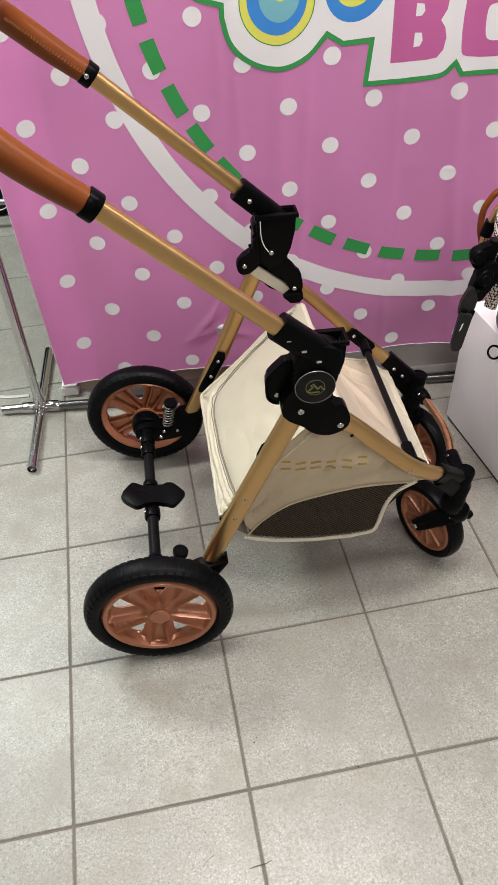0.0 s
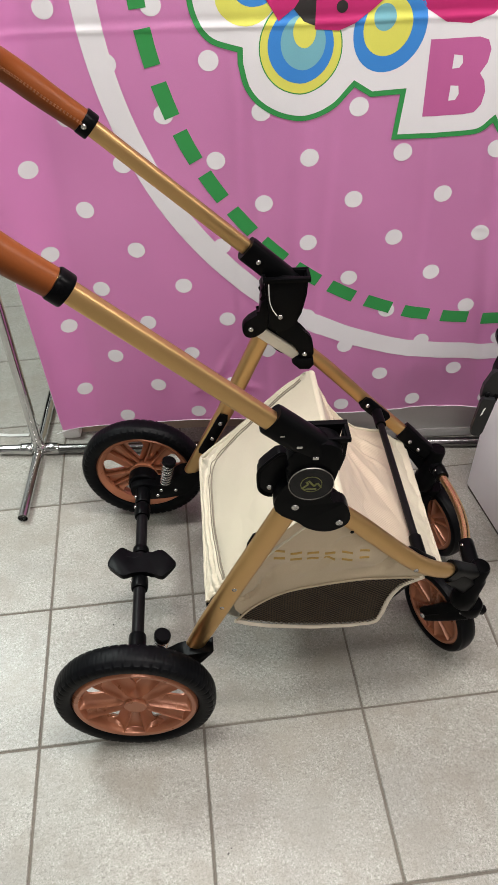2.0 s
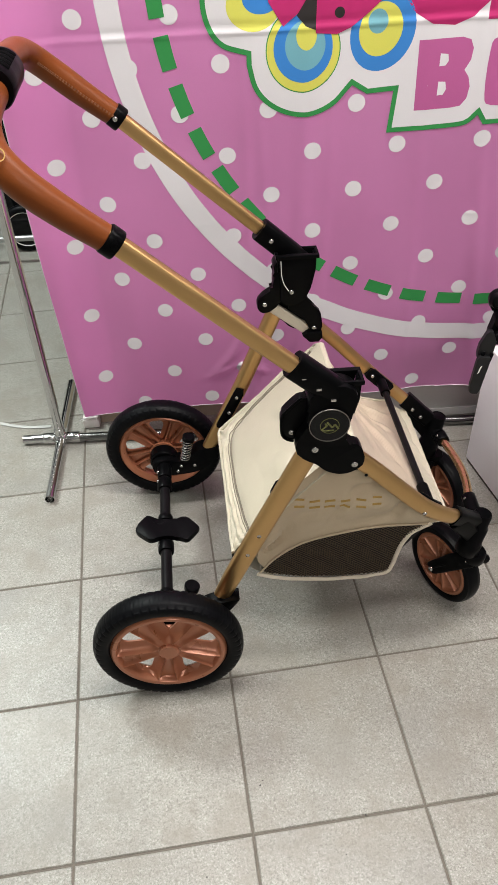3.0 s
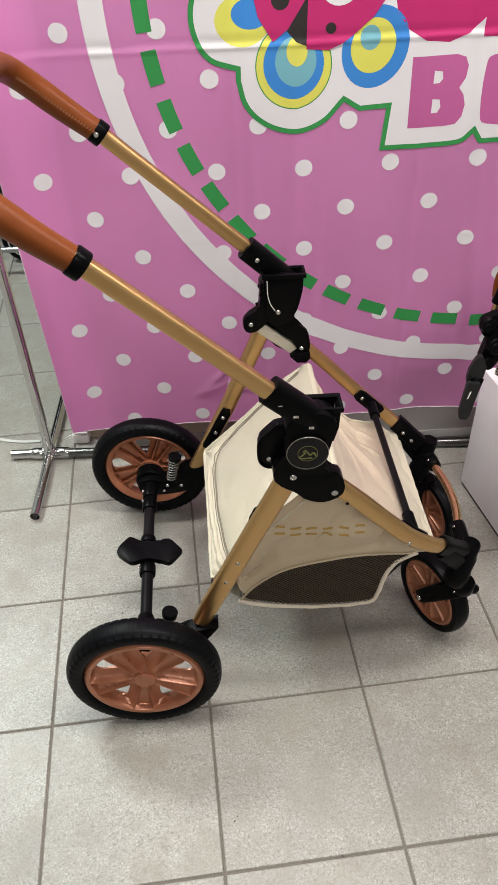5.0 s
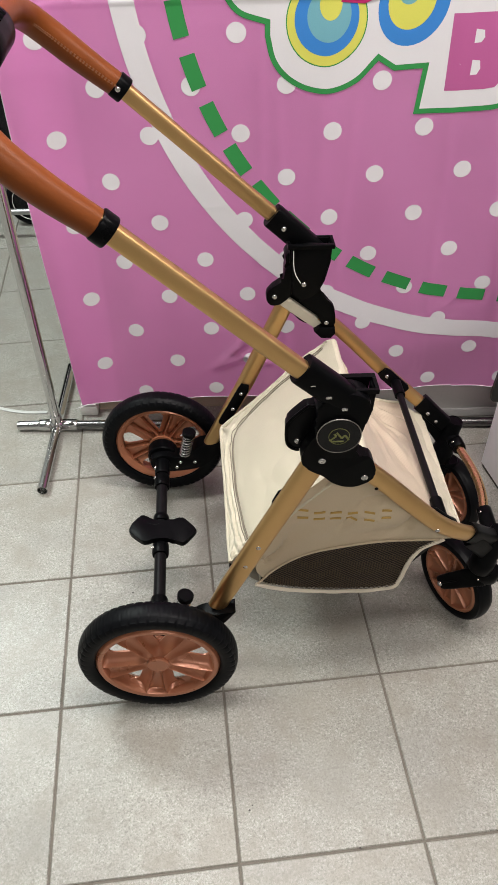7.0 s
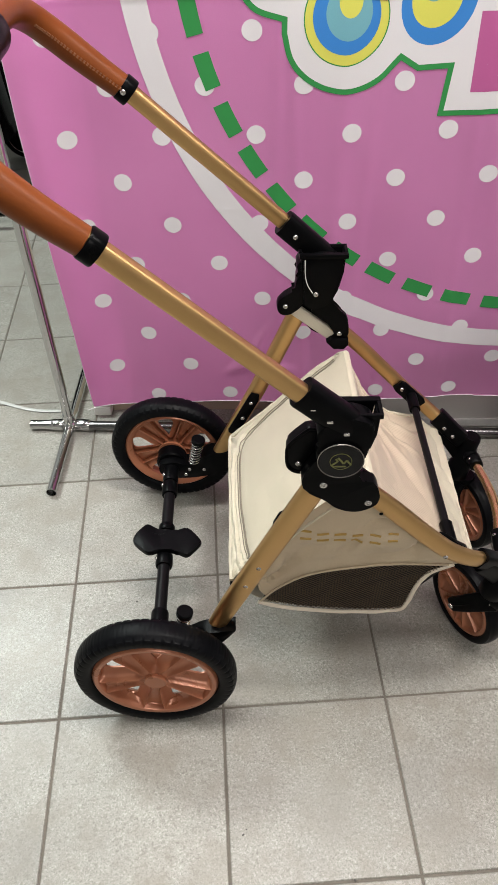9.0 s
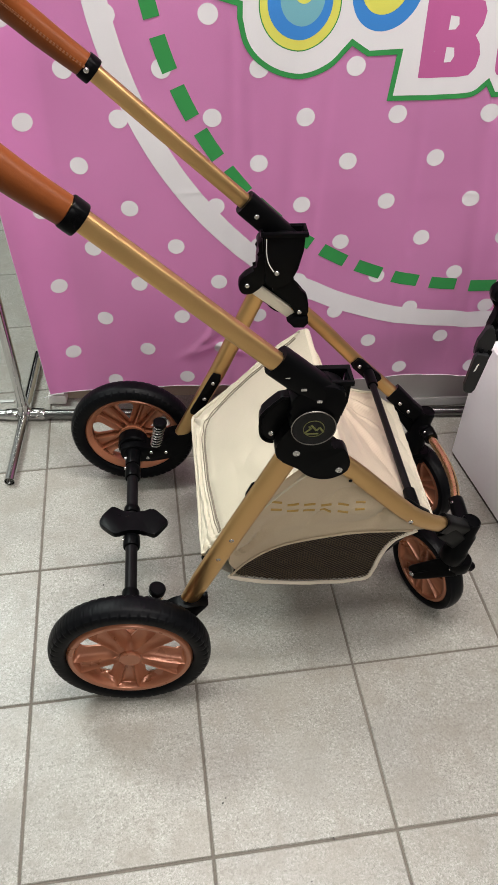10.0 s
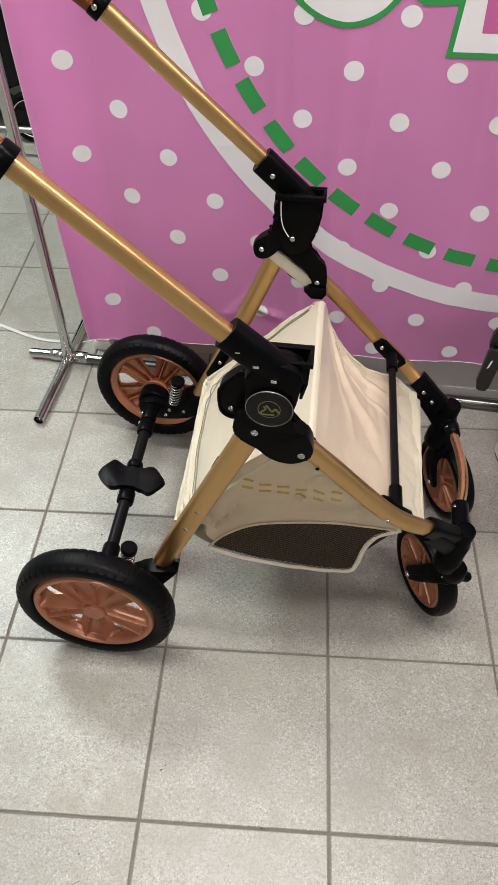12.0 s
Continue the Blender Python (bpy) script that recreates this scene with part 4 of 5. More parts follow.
def front_point(f, g):
    drop = np.interp(f, (0, 0.05, 0.13, 0.21, 0.29, 0.455, 0.62, 0.76, 1.0), (0, 0.030, 0.056, 0.067, 0.070, 0.062, 0.036, 0.009, 0.0))
    p = mix4([RIDGE[3], FA, FB, RIDGE[2]], f, g)
    p.z -= float(drop) * (0.25 + 0.75 * (1 - ease(g / 0.95)))
    p.z -= cap(g) * max(0.0, 1 - 6 * f)
    ang, rr = math.atan2(g * 0.34, f * 0.28 + 1e-4), math.hypot(g * 0.34, f * 0.28)
    h = 0.0014 * math.sin(9.0 * ang + 2.2 * noise.noise(Vector((f * 2, g * 2, 4)))) * ease(rr / 0.07) * (1 - 0.75 * f)
    h += 0.0022 * noise.noise(Vector((f * 3.2 + g * 2, g * 5 - f * 2, 8.0))) + 0.0010 * noise.noise(Vector((f * 9, g * 11, 2.0)))
    h += 0.007 * abs(noise.noise(Vector((ang * 2.6, rr * 3.0, 1.5)))) + 0.003 * abs(noise.noise(Vector((f * 5 - g * 3, g * 4 + f * 2, 6.5))))
    for a0, deep, wide in ((0.35, 0.007, 0.030), (0.62, 0.006, 0.022), (0.95, 0.008, 0.035), (1.22, 0.006, 0.025)):
        h += 0.75 * deep * math.exp(-((ang - a0 - 0.05 * noise.noise(Vector((rr * 6, a0, 0)))) / (1.6 * wide)) ** 2) * ease(rr / 0.06) * ease((0.30 - rr) / 0.12)
    h += 0.003 * math.sin(26 * g + 5 * f) * math.exp(-((f - 0.86) / 0.09) ** 2) * math.exp(-g / 0.3)
    return p + Vector((0.70, 0.0, 0.71)) * (h * min(1.0, 12 * f) * ease(g / 0.08) * (1 - 0.7 * ease((f - 0.62) / 0.2)) - 0.003 * ease((f - 0.7) / 0.1))


part("front_panel", sheet(lambda f, g: front_point(f * 0.86, g), 90, 110), CREAM_MESH, basket, "soft creased rosy beige front panel")

part("panel_piping", soft_edge([front_point(0.86 * k / 24, 0.0) + Vector((0.0005, 0.001, 0.0005)) for k in range(25)], 0.0026, 3.0, 0.0008), CREAM, basket, "rolled cream edge of the front panel")
part("ridge_strip", sheet(lambda f, g: on_rear(f, 0.0, 0.0008).lerp(front_point(0.0, f) + Vector((0.001, 0, 0.0006)), g) + Vector((0, 0, 0.0020 * math.sin(math.pi * g))), 60, 10), CREAM, basket)


def border_point(f, g):
    p = mix4([(0.499, 0.171, 0.317), (0.504, -0.166, 0.338), (0.542, -0.163, 0.3000), (0.554, 0.169, 0.2815)], f, g)
    h = 0.0030 + 0.0003 * math.sin(2 * math.pi * f * 19 + 2 * noise.noise(Vector((f * 9, g, 0)))) * (0.3 + g) + 0.0030 * noise.noise(Vector((f * 8, g * 2, 9))) + 0.004 * abs(noise.noise(Vector((f * 9, g * 1.5, 3))))
    h -= 0.0022 * math.exp(-((g - 0.74) / 0.06) ** 2)
    p.x += 0.0007 * noise.noise(Vector((f * 12, 3, 0))) * g
    return p + Vector((0.66, 0, 0.75)) * (h - 0.004 * ease((g - 0.88) / 0.12))


part("front_border", sheet(border_point, 70, 14), CREAM, basket, "gathered cream front border")
part("front_hem", soft_edge([border_point(f, 1.0) for f in (0.0, 0.15, 0.35, 0.55, 0.75, 0.9, 1.0)], 0.0034, 7.0, 0.0008), CREAM, basket)


def side_v(u, z, s):
    """How far out the side cloth stands at a place."""
    fold = 0.009 * noise.noise(Vector((u * 9 + z * 6, z * 5, 2.0 * s))) + 0.0045 * noise.noise(Vector((u * 30, z * 18, 4.0)))
    fold += 0.0035 * math.sin(70 * (z - 0.28) - 24 * (u - 0.2)) * math.exp(-((u - 0.21) / 0.05) ** 2 - ((z - 0.27) / 0.06) ** 2)
    fold += 0.010 * abs(noise.noise(Vector((u * 7 - z * 9, z * 12 + u * 4, 3.3)))) - 0.003 + 0.004 * abs(noise.noise(Vector((u * 16 + z * 20, z * 26, 8.1))))
    seam = float(np.interp(u, (0.178, 0.221, 0.270, 0.333, 0.409, 0.5), (0.20, 0.227, 0.268, 0.289, 0.302, 0.302)))
    brow = float(np.interp(u, (0.172, 0.229, 0.294, 0.329, 0.374, 0.434, 0.494, 0.54), (0.31, 0.40, 0.464, 0.496, 0.478, 0.418, 0.36, 0.314)))
    ang = math.atan2(z - 0.23, u - 0.19 + 1e-4)
    deep = 0.5 + 0.5 * math.sin(8.0 * ang + 3.0 * noise.noise(Vector((u * 8, z * 8, 6.0))))
    fold -= (0.013 * deep ** 3 * math.exp(-abs(u - 0.23) / 0.12) + 0.012 * max(0.0, math.sin(62 * (u - 0.9 * z) + 4 * noise.noise(Vector((u * 10, z * 10, 1.0))))) ** 4 * ease((u - 0.30) / 0.06)) * ease((z - seam) / 0.035) * ease((brow - z) / 0.04) * (1 - 0.9 * math.exp(-((z - 0.377) / 0.017) ** 2))
    fold *= 0.15 + 0.85 * ease((z - seam) / 0.025)
    inset = 0.012 * max(0.0, min(1.0, (z - 0.33) / 0.12)) * (1 if z < 0.44 else max(0.0, (0.52 - z) / 0.08))
    if s > 0:
        # the far side hangs slack, drawn in under the front panel
        fold = 0.3 * fold - 0.013 * ease((z - 0.26) / 0.12)
    return s * (0.160 + 0.0867 * (z - 0.15) - inset * 0.6 + fold)


LOWER = [(0.178, 0.250), (0.186, 0.215), (0.198, 0.195), (0.221, 0.227), (0.270, 0.268), (0.333, 0.289), (0.409, 0.302), (0.500, 0.301)]
EDGE = {-1: [(0.329, 0.498), (0.294, 0.466), (0.229, 0.402), (0.172, 0.318)], 1: [(0.334, 0.470), (0.294, 0.424), (0.229, 0.352), (0.168, 0.280)]}
UPPER = {-1: [(0.540, 0.314), (0.494, 0.362), (0.434, 0.419), (0.374, 0.480)], 1: [(0.542, 0.299), (0.480, 0.301), (0.438, 0.313), (0.403, 0.338), (0.369, 0.380), (0.352, 0.44), (0.343, 0.474)]}
POCKET = smooth_outline([(0.193, 0.181), (0.221, 0.225), (0.270, 0.266), (0.333, 0.287), (0.409, 0.300), (0.500, 0.299), (0.482, 0.285), (0.466, 0.267), (0.454, 0.235), (0.446, 0.185), (0.436, 0.157), (0.380, 0.147), (0.300, 0.149), (0.235, 0.160)], 3)


def inside(u, z):
    hit = False
    for (u0, z0), (u1, z1) in zip(POCKET, POCKET[1:] + POCKET[:1]):
        if (z0 > z) != (z1 > z) and u < (u1 - u0) * (z - z0) / (z1 - z0) + u0:
            hit = not hit
    return hit


def pocket_v(u, z, s):
    return s * (0.160 + 0.0867 * (z - 0.15) + 0.003 * math.sin(9 * u + 3) + 0.002 * noise.noise(Vector((u * 20, z * 20, 1.0))))


for s in (-1, 1):
    # side panel in two pieces: fabric above, mesh pocket below
    bm = bmesh.new()
    bm.faces.new([bm.verts.new((u, 0.182 * s, z)) for u, z in EDGE[s] + LOWER + UPPER[s]])
    bmesh.ops.triangulate(bm, faces=bm.faces)
    for k in range(1, 60):
        bmesh.ops.bisect_plane(bm, geom=list(bm.verts) + list(bm.edges) + list(bm.faces), plane_co=(0.16 + 0.0066 * k, 0, 0), plane_no=(1, 0, 0))
        bmesh.ops.bisect_plane(bm, geom=list(bm.verts) + list(bm.edges) + list(bm.faces), plane_co=(0, 0, 0.19 + 0.0058 * k), plane_no=(0, 0, 1))
    for v in bm.verts:
        v.co.y = side_v(v.co.x, v.co.z, s)
    bmesh.ops.recalc_face_normals(bm, faces=bm.faces)
    twin = bmesh.ops.duplicate(bm, geom=list(bm.faces))["geom"]
    for v in twin:
        if isinstance(v, bmesh.types.BMVert):
            v.co.y -= 0.0016 * s
    side_p = part("side_panel", bm, SIDE_FABRIC, basket, "beige fabric side panel")
    # net of crossing threads inside the pocket outline
    net = bmesh.new()
    step = 0.0070
    for slope in (-1, 1):
        for k in range(-70, 140):
            run = []
            for i in range(0, 150):
                u = 0.19 + i * 0.0022
                z = 0.145 + slope * 0.75 * (u - 0.19) + k * step
                if 0.135 < z < 0.31 and inside(u, z):
                    run.append(Vector((u, pocket_v(u, z, s), z)))
                else:
                    if len(run) > 2:
                        sweep(run[::3] + ([run[-1]] if (len(run) - 1) % 3 else []), 0.00065, 0.00045, n=4, bm=net)
                    run = []
            if len(run) > 2:
                sweep(run[::3], 0.00065, 0.00045, n=4, bm=net)
    part("mesh_pocket", net, ZIP_NET, side_p, "dark brown open mesh pocket")
    # near-black sheet close behind the net, so that its holes read dark
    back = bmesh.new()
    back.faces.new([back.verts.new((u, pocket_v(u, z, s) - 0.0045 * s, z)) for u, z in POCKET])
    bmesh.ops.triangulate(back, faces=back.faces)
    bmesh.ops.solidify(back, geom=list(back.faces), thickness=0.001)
    part("pocket_lining", back, NET_BACKING, side_p)
    HEM = [(0.508, 0.304), (0.485, 0.287), (0.468, 0.268), (0.457, 0.234), (0.449, 0.182), (0.437, 0.152), (0.386, 0.143), (0.310, 0.145), (0.235, 0.157), (0.184, 0.178)]
    part("pocket_hem", sweep([p + 0.001 * noise.noise_vector(p * 40) for p in spline([(u, (0.1615 + 0.0867 * (z - 0.15)) * s, z) for u, z in HEM], 6)], 0.0044, 0.003, n=10), PIPING, side_p, "cream binding")
    part("pocket_edge", sweep(spline([(u, (0.1625 + 0.0867 * (z - 0.15)) * s, z) for u, z in ((0.188, 0.182), (0.219, 0.228), (0.269, 0.270), (0.333, 0.291), (0.409, 0.304), (0.500, 0.303))], 5), 0.0022, 0.0016, n=8), SIDE_FABRIC, side_p)
part("basket_floor", sheet(lambda f, g: mix4([(0.192, 0.152, 0.162), (0.445, 0.155, 0.150), (0.445, -0.155, 0.150), (0.192, -0.152, 0.162)], f, g) + Vector((0, 0, 0.003 * noise.noise(Vector((f * 5, g * 5, 1))))), 14, 12), CREAM, basket)
WALL = [Vector((u, 0, z)) for u, z in ((0.548, 0.298), (0.506, 0.296), (0.474, 0.260), (0.459, 0.230), (0.452, 0.180), (0.444, 0.150))]
WALL_LINE = spline(WALL, 4)
part("front_wall", sheet(lambda f, g: WALL_LINE[int(round(g * (len(WALL_LINE) - 1)))] + Vector((0, (0.157 + 0.08 * (WALL_LINE[int(round(g * (len(WALL_LINE) - 1)))].z - 0.15)) * (1 - 2 * f), 0)), 12, len(WALL_LINE) - 1), CREAM, basket)
part("corner_cap", dome((0.147, -0.184, 0.264), (-0.3, -0.6, -0.6), 0.011, 0.010, 18), BLACK, basket, "black corner cap")
# bars in place of the embroidered maker's name on the side panel
for s in (-1,):
    em = bmesh.new()
    for u, z, w in ((0.252, 0.384, 0.018), (0.279, 0.378, 0.019), (0.307, 0.373, 0.019), (0.336, 0.369, 0.017), (0.364, 0.370, 0.017), (0.392, 0.376, 0.016)):
        for dz, k in ((-0.0075, 1.0), (0.0075, 1.0)):
            sweep([(u + w * q, side_v(u + w * q, z + dz, s) + 0.0004 * s, z + dz - 0.001 * q) for q in (0.0, 0.25, 0.5, 0.75, k)], 0.0023, 0.0012, n=8, square=3, bm=em)
    part("embroidered_bars", em, EMBROIDERY, basket, "gold embroidered bars")

# the whole frame stands racked: the far side trails the near one a little
for ob in stroller.children_recursive:
    if ob.type == "MESH":
        for vert in ob.data.vertices:
            vert.co.x -= 0.0366 * vert.co.y

# ---- the banner ----
from mathutils import geometry

VB, LEFT, RIGHT, FOOT, TOP = 0.462, -0.238, 1.35, 0.104, 1.95


def banner_v(u, z):
    """How far the cloth hangs out at a place: soft waves, creases from folding, a loose lower edge."""
    v = VB - 0.012 * max(0.0, min(u, 0.8)) - 0.005 * math.sin(7.1 * u + 0.6) * (1.2 - 0.5 * z)
    v += 0.009 * noise.noise(Vector((u * 3.0, z * 1.6, 0.3))) + 0.0025 * noise.noise(Vector((u * 9, z * 5, 1.7)))
    fold = z - 0.990 - 0.012 * u
    v -= 0.0016 * math.exp(-(fold / 0.0055) ** 2) - 0.0010 * math.exp(-((fold - 0.011) / 0.008) ** 2)
    v -= 0.0035 * math.exp(-((u - 0.72 - 0.12 * (0.75 - z)) / 0.016) ** 2)
    v -= 0.003 * math.exp(-((u - 0.33 - 0.02 * z) / 0.018) ** 2)
    v += 0.0013 * math.sin(2 * math.pi * (u + 0.015 * math.sin(5 * z)) / 0.105 + 0.8) * max(0.0, min(1.0, (0.85 - z) / 0.4)) * (0.6 + 0.8 * noise.noise(Vector((u * 4, z * 1.2, 9.0))))
    v -= 0.0006 * math.exp(-((z - 0.612 - 0.01 * math.sin(5 * u)) / 0.006) ** 2) + 0.003 * abs(noise.noise(Vector((u * 4.5 + z, z * 3.5 - u, 4.4))))
    for uc, lean in ((0.226, 0.0), (0.273, 0.05), (0.393, -0.04), (0.60, 0.03)):
        v -= 0.0016 * math.exp(-((u - uc - lean * (0.5 - z)) / 0.011) ** 2)
    # the free side edge curls forward
    v -= 0.060 * max(0.0, (-0.12 - u) / 0.118) ** 1.6
    low = max(0.0, (0.34 - z) / 0.22)
    v += low ** 2 * (0.0025 * math.sin(19 * u) + 0.0015 * math.sin(31 * u + 1))
    # sharp creases where the cloth is pinched near the floor
    for uc, zc, tilt, reach in ((0.165, 0.262, 0.75, 0.05), (0.150, 0.228, 0.45, 0.045), (0.225, 0.232, -0.35, 0.04), (0.186, 0.300, 1.05, 0.04)):
        du, dz = u - uc, z - zc
        along, across = du * math.cos(tilt) + dz * math.sin(tilt), dz * math.cos(tilt) - du * math.sin(tilt)
        v -= 0.0075 * math.exp(-(along / reach) ** 2 - (across / 0.0088) ** 2)
    return v


banner = thing("banner", "pink polka-dot cloth banner with a white and green printed ring", "banner", HERE)


def laid(outlines, lift, cell=0.008):
    """Flat printed shapes, cut on a grid so that they follow the cloth."""
    bm = bmesh.new()
    for o in outlines:
        vs = [bm.verts.new((u, 0, z)) for u, z in o]
        for tri in geometry.tessellate_polygon([[Vector((u, z, 0)) for u, z in o]]):
            bm.faces.new([vs[k] for k in tri])
    us, zs = [u for o in outlines for u, _ in o], [z for o in outlines for _, z in o]
    for k in range(int(math.ceil(min(us) / cell)), int(max(us) / cell) + 1):
        bmesh.ops.bisect_plane(bm, geom=list(bm.verts) + list(bm.edges) + list(bm.faces), plane_co=(k * cell, 0, 0), plane_no=(1, 0, 0))
    for k in range(int(math.ceil(min(zs) / cell)), int(max(zs) / cell) + 1):
        bmesh.ops.bisect_plane(bm, geom=list(bm.verts) + list(bm.edges) + list(bm.faces), plane_co=(0, 0, k * cell), plane_no=(0, 0, 1))
    for k in range(16):
        if min(zs) < 0.98 + 0.003 * k < max(zs):
            bmesh.ops.bisect_plane(bm, geom=list(bm.verts) + list(bm.edges) + list(bm.faces), plane_co=(0, 0, 0.98 + 0.003 * k), plane_no=(0, 0, 1))
    for v in bm.verts:
        v.co.y = banner_v(v.co.x, v.co.z) - 0.0003 - lift * 0.45
    return bm


def round_shape(u, z, ru, rz=None, n=24, tilt=0.0):
    rz = ru if rz is None else rz
    out = []
    for k in range(n):
        a = 2 * math.pi * k / n
        x, y = ru * math.cos(a), rz * math.sin(a)
        out.append((u + x * math.cos(tilt) - y * math.sin(tilt), z + x * math.sin(tilt) + y * math.cos(tilt)))
    return out


def ring_piece(r0, r1, a0, a1, n, cu=0.768, cz=1.087):
    up = [(cu + r1 * math.cos(a0 + (a1 - a0) * k / n), cz + r1 * math.sin(a0 + (a1 - a0) * k / n)) for k in range(n + 1)]
    down = [(cu + r0 * math.cos(a0 + (a1 - a0) * k / n), cz + r0 * math.sin(a0 + (a1 - a0) * k / n)) for k in range(n, -1, -1)]
    return up + down


def foot_rise(u):
    """The lower edge climbs a little towards the far end."""
    return 0.005 + 0.022 * (u - LEFT) * (1.0 if u < 0.7 else 0.9) + 0.018 * max(0.0, (-0.12 - u) / 0.118) ** 1.6


cloth_bm = bmesh.new()
LEVELS = sorted([FOOT + 0.007 * k for k in range(264) if not 0.975 < FOOT + 0.007 * k < 1.028] + [0.977 + 0.003 * k for k in range(17)])
NU, NZ = 320, len(LEVELS) - 1
rows = []
for i in range(NU + 1):
    u = LEFT + (RIGHT - LEFT) * i / NU
    row = []
    for j in range(NZ + 1):
        z = LEVELS[j]
        edge = float(np.interp(z, (0.10, 0.18, 0.28, 0.36, 0.50, 0.63, 0.80), (0.024, 0.021, 0.018, 0.015, 0.009, 0.005, 0.001))) * math.exp(-i / 9.0)
        drop = (0.0008 * noise.noise(Vector((u * 6, 0, 5))) + foot_rise(u)) * math.exp(-j / 4.0)
        row.append(cloth_bm.verts.new((u + edge, banner_v(u + edge, z), z + drop)))
    rows.append(row)
for i in range(NU):
    for j in range(NZ):
        cloth_bm.faces.new((rows[i][j], rows[i + 1][j], rows[i + 1][j + 1], rows[i][j + 1]))
left_line = [v.co - Vector((0, 0.0005, 0)) for v in rows[0][::3]]
bmesh.ops.solidify(cloth_bm, geom=list(cloth_bm.faces), thickness=-0.0008)
part("cloth", cloth_bm, PINK, banner, "pink printed cloth")

edge_line = []
for i in range(2, NU - 1):
    u = LEFT + (RIGHT - LEFT) * i / NU
    lift0 = 0.0008 * noise.noise(Vector((u * 6, 0, 5))) + foot_rise(u)
    edge_line.append((u, banner_v(u, FOOT) - 0.0004, FOOT + lift0 + 0.001))
part("hem", sweep(edge_line, 0.0007, 0.0009, n=8, side=(0, 0, 1)), WHITE_PRINT, banner, "narrow white lower edge")
part("side_hem", sweep(left_line, 0.0006, 0.0005, n=8, side=(0, 1, 0)), WHITE_PRINT, banner, "narrow white side edge")
# dots on a staggered lattice
for k in range(-13, 8):
    z = 0.764 - 0.0889 * k
    if not FOOT + 0.0 < z < TOP - 0.03:
        continue
    z0 = z
    for i in range(-5, 7):
        z = z0
        u = 0.362 + 0.1745 * i + (0.0872 if k % 2 else 0.0) + 0.022 * (0.764 - z)
        if u < LEFT + 0.03 or u > RIGHT - 0.05:
            continue
        # the cloth hangs a little stretched
        u, z = u + 0.0036 - 0.010 * u - 0.0069 * z + 0.007 * u * u + 0.0211 * u * z, z + 0.0046 + 0.0162 * u - 0.0086 * z + 0.0096 * u * u - 0.0118 * u * z
        shape = [(p, max(q, FOOT + 0.010 + 0.022 * (p - LEFT))) for p, q in round_shape(u, z, 0.0177, 0.0172)]
        part("dot", laid([shape], 0.0009), WHITE_PRINT, banner)
part("white_ring", laid([ring_piece(0.764, 0.808, radians(176), radians(314), 92, 0.767, 1.084)], 0.0013), WHITE_PRINT, banner, "broad white ring")
for k in range(20):
    a = radians(-183.5 + 7.3 * k)
    part("dash", laid([ring_piece(0.6945, 0.7235, a - radians(2.45), a + radians(2.45), 2, 0.775, 1.099)], 0.0017), GREEN_PRINT, banner, "green dash")

# the badge in the middle: green-edged white cloud with plain coloured shapes
CLOUD_ARCS = [
    [(0.30, 1.36), (0.235, 1.30), (0.205, 1.22), (0.185, 1.14), (0.162, 1.09), (0.151, 1.044), (0.161, 0.998), (0.187, 0.967), (0.233, 0.953)],
    [(0.233, 0.934), (0.244, 0.894), (0.267, 0.864), (0.302, 0.843), (0.339, 0.835), (0.374, 0.839), (0.407, 0.856), (0.439, 0.889)],
    [(0.469, 0.871), (0.522, 0.874)],
    [(0.515, 0.793), (0.60, 0.795), (0.662, 0.798), (0.684, 0.805), (0.699, 0.820)],
    [(0.712, 0.801), (0.773, 0.801), (1.06, 0.806)],
    [(1.08, 0.90), (1.10, 1.05), (1.08, 1.25), (0.98, 1.36)],
]
CLOUD = [(p.x, p.y) for arc in CLOUD_ARCS for p in spline([(u, z, 0.0) for u, z in arc], 5)]


def shrunk(outline, d):
    """The outline moved inwards by d."""
    out = []
    n = len(outline)
    for i in range(n):
        (ax, ay), (bx, by), (cx, cy) = outline[i - 1], outline[i], outline[(i + 1) % n]
        e1, e2 = Vector((bx - ax, by - ay)).normalized(), Vector((cx - bx, cy - by)).normalized()
        n1, n2 = Vector((-e1.y, e1.x)), Vector((-e2.y, e2.x))
        m = (n1 + n2)
        m = m / max(0.55, m.length_squared / 2) if m.length > 1e-6 else n1
        out.append((bx + m.x * d, by + m.y * d))
    return out


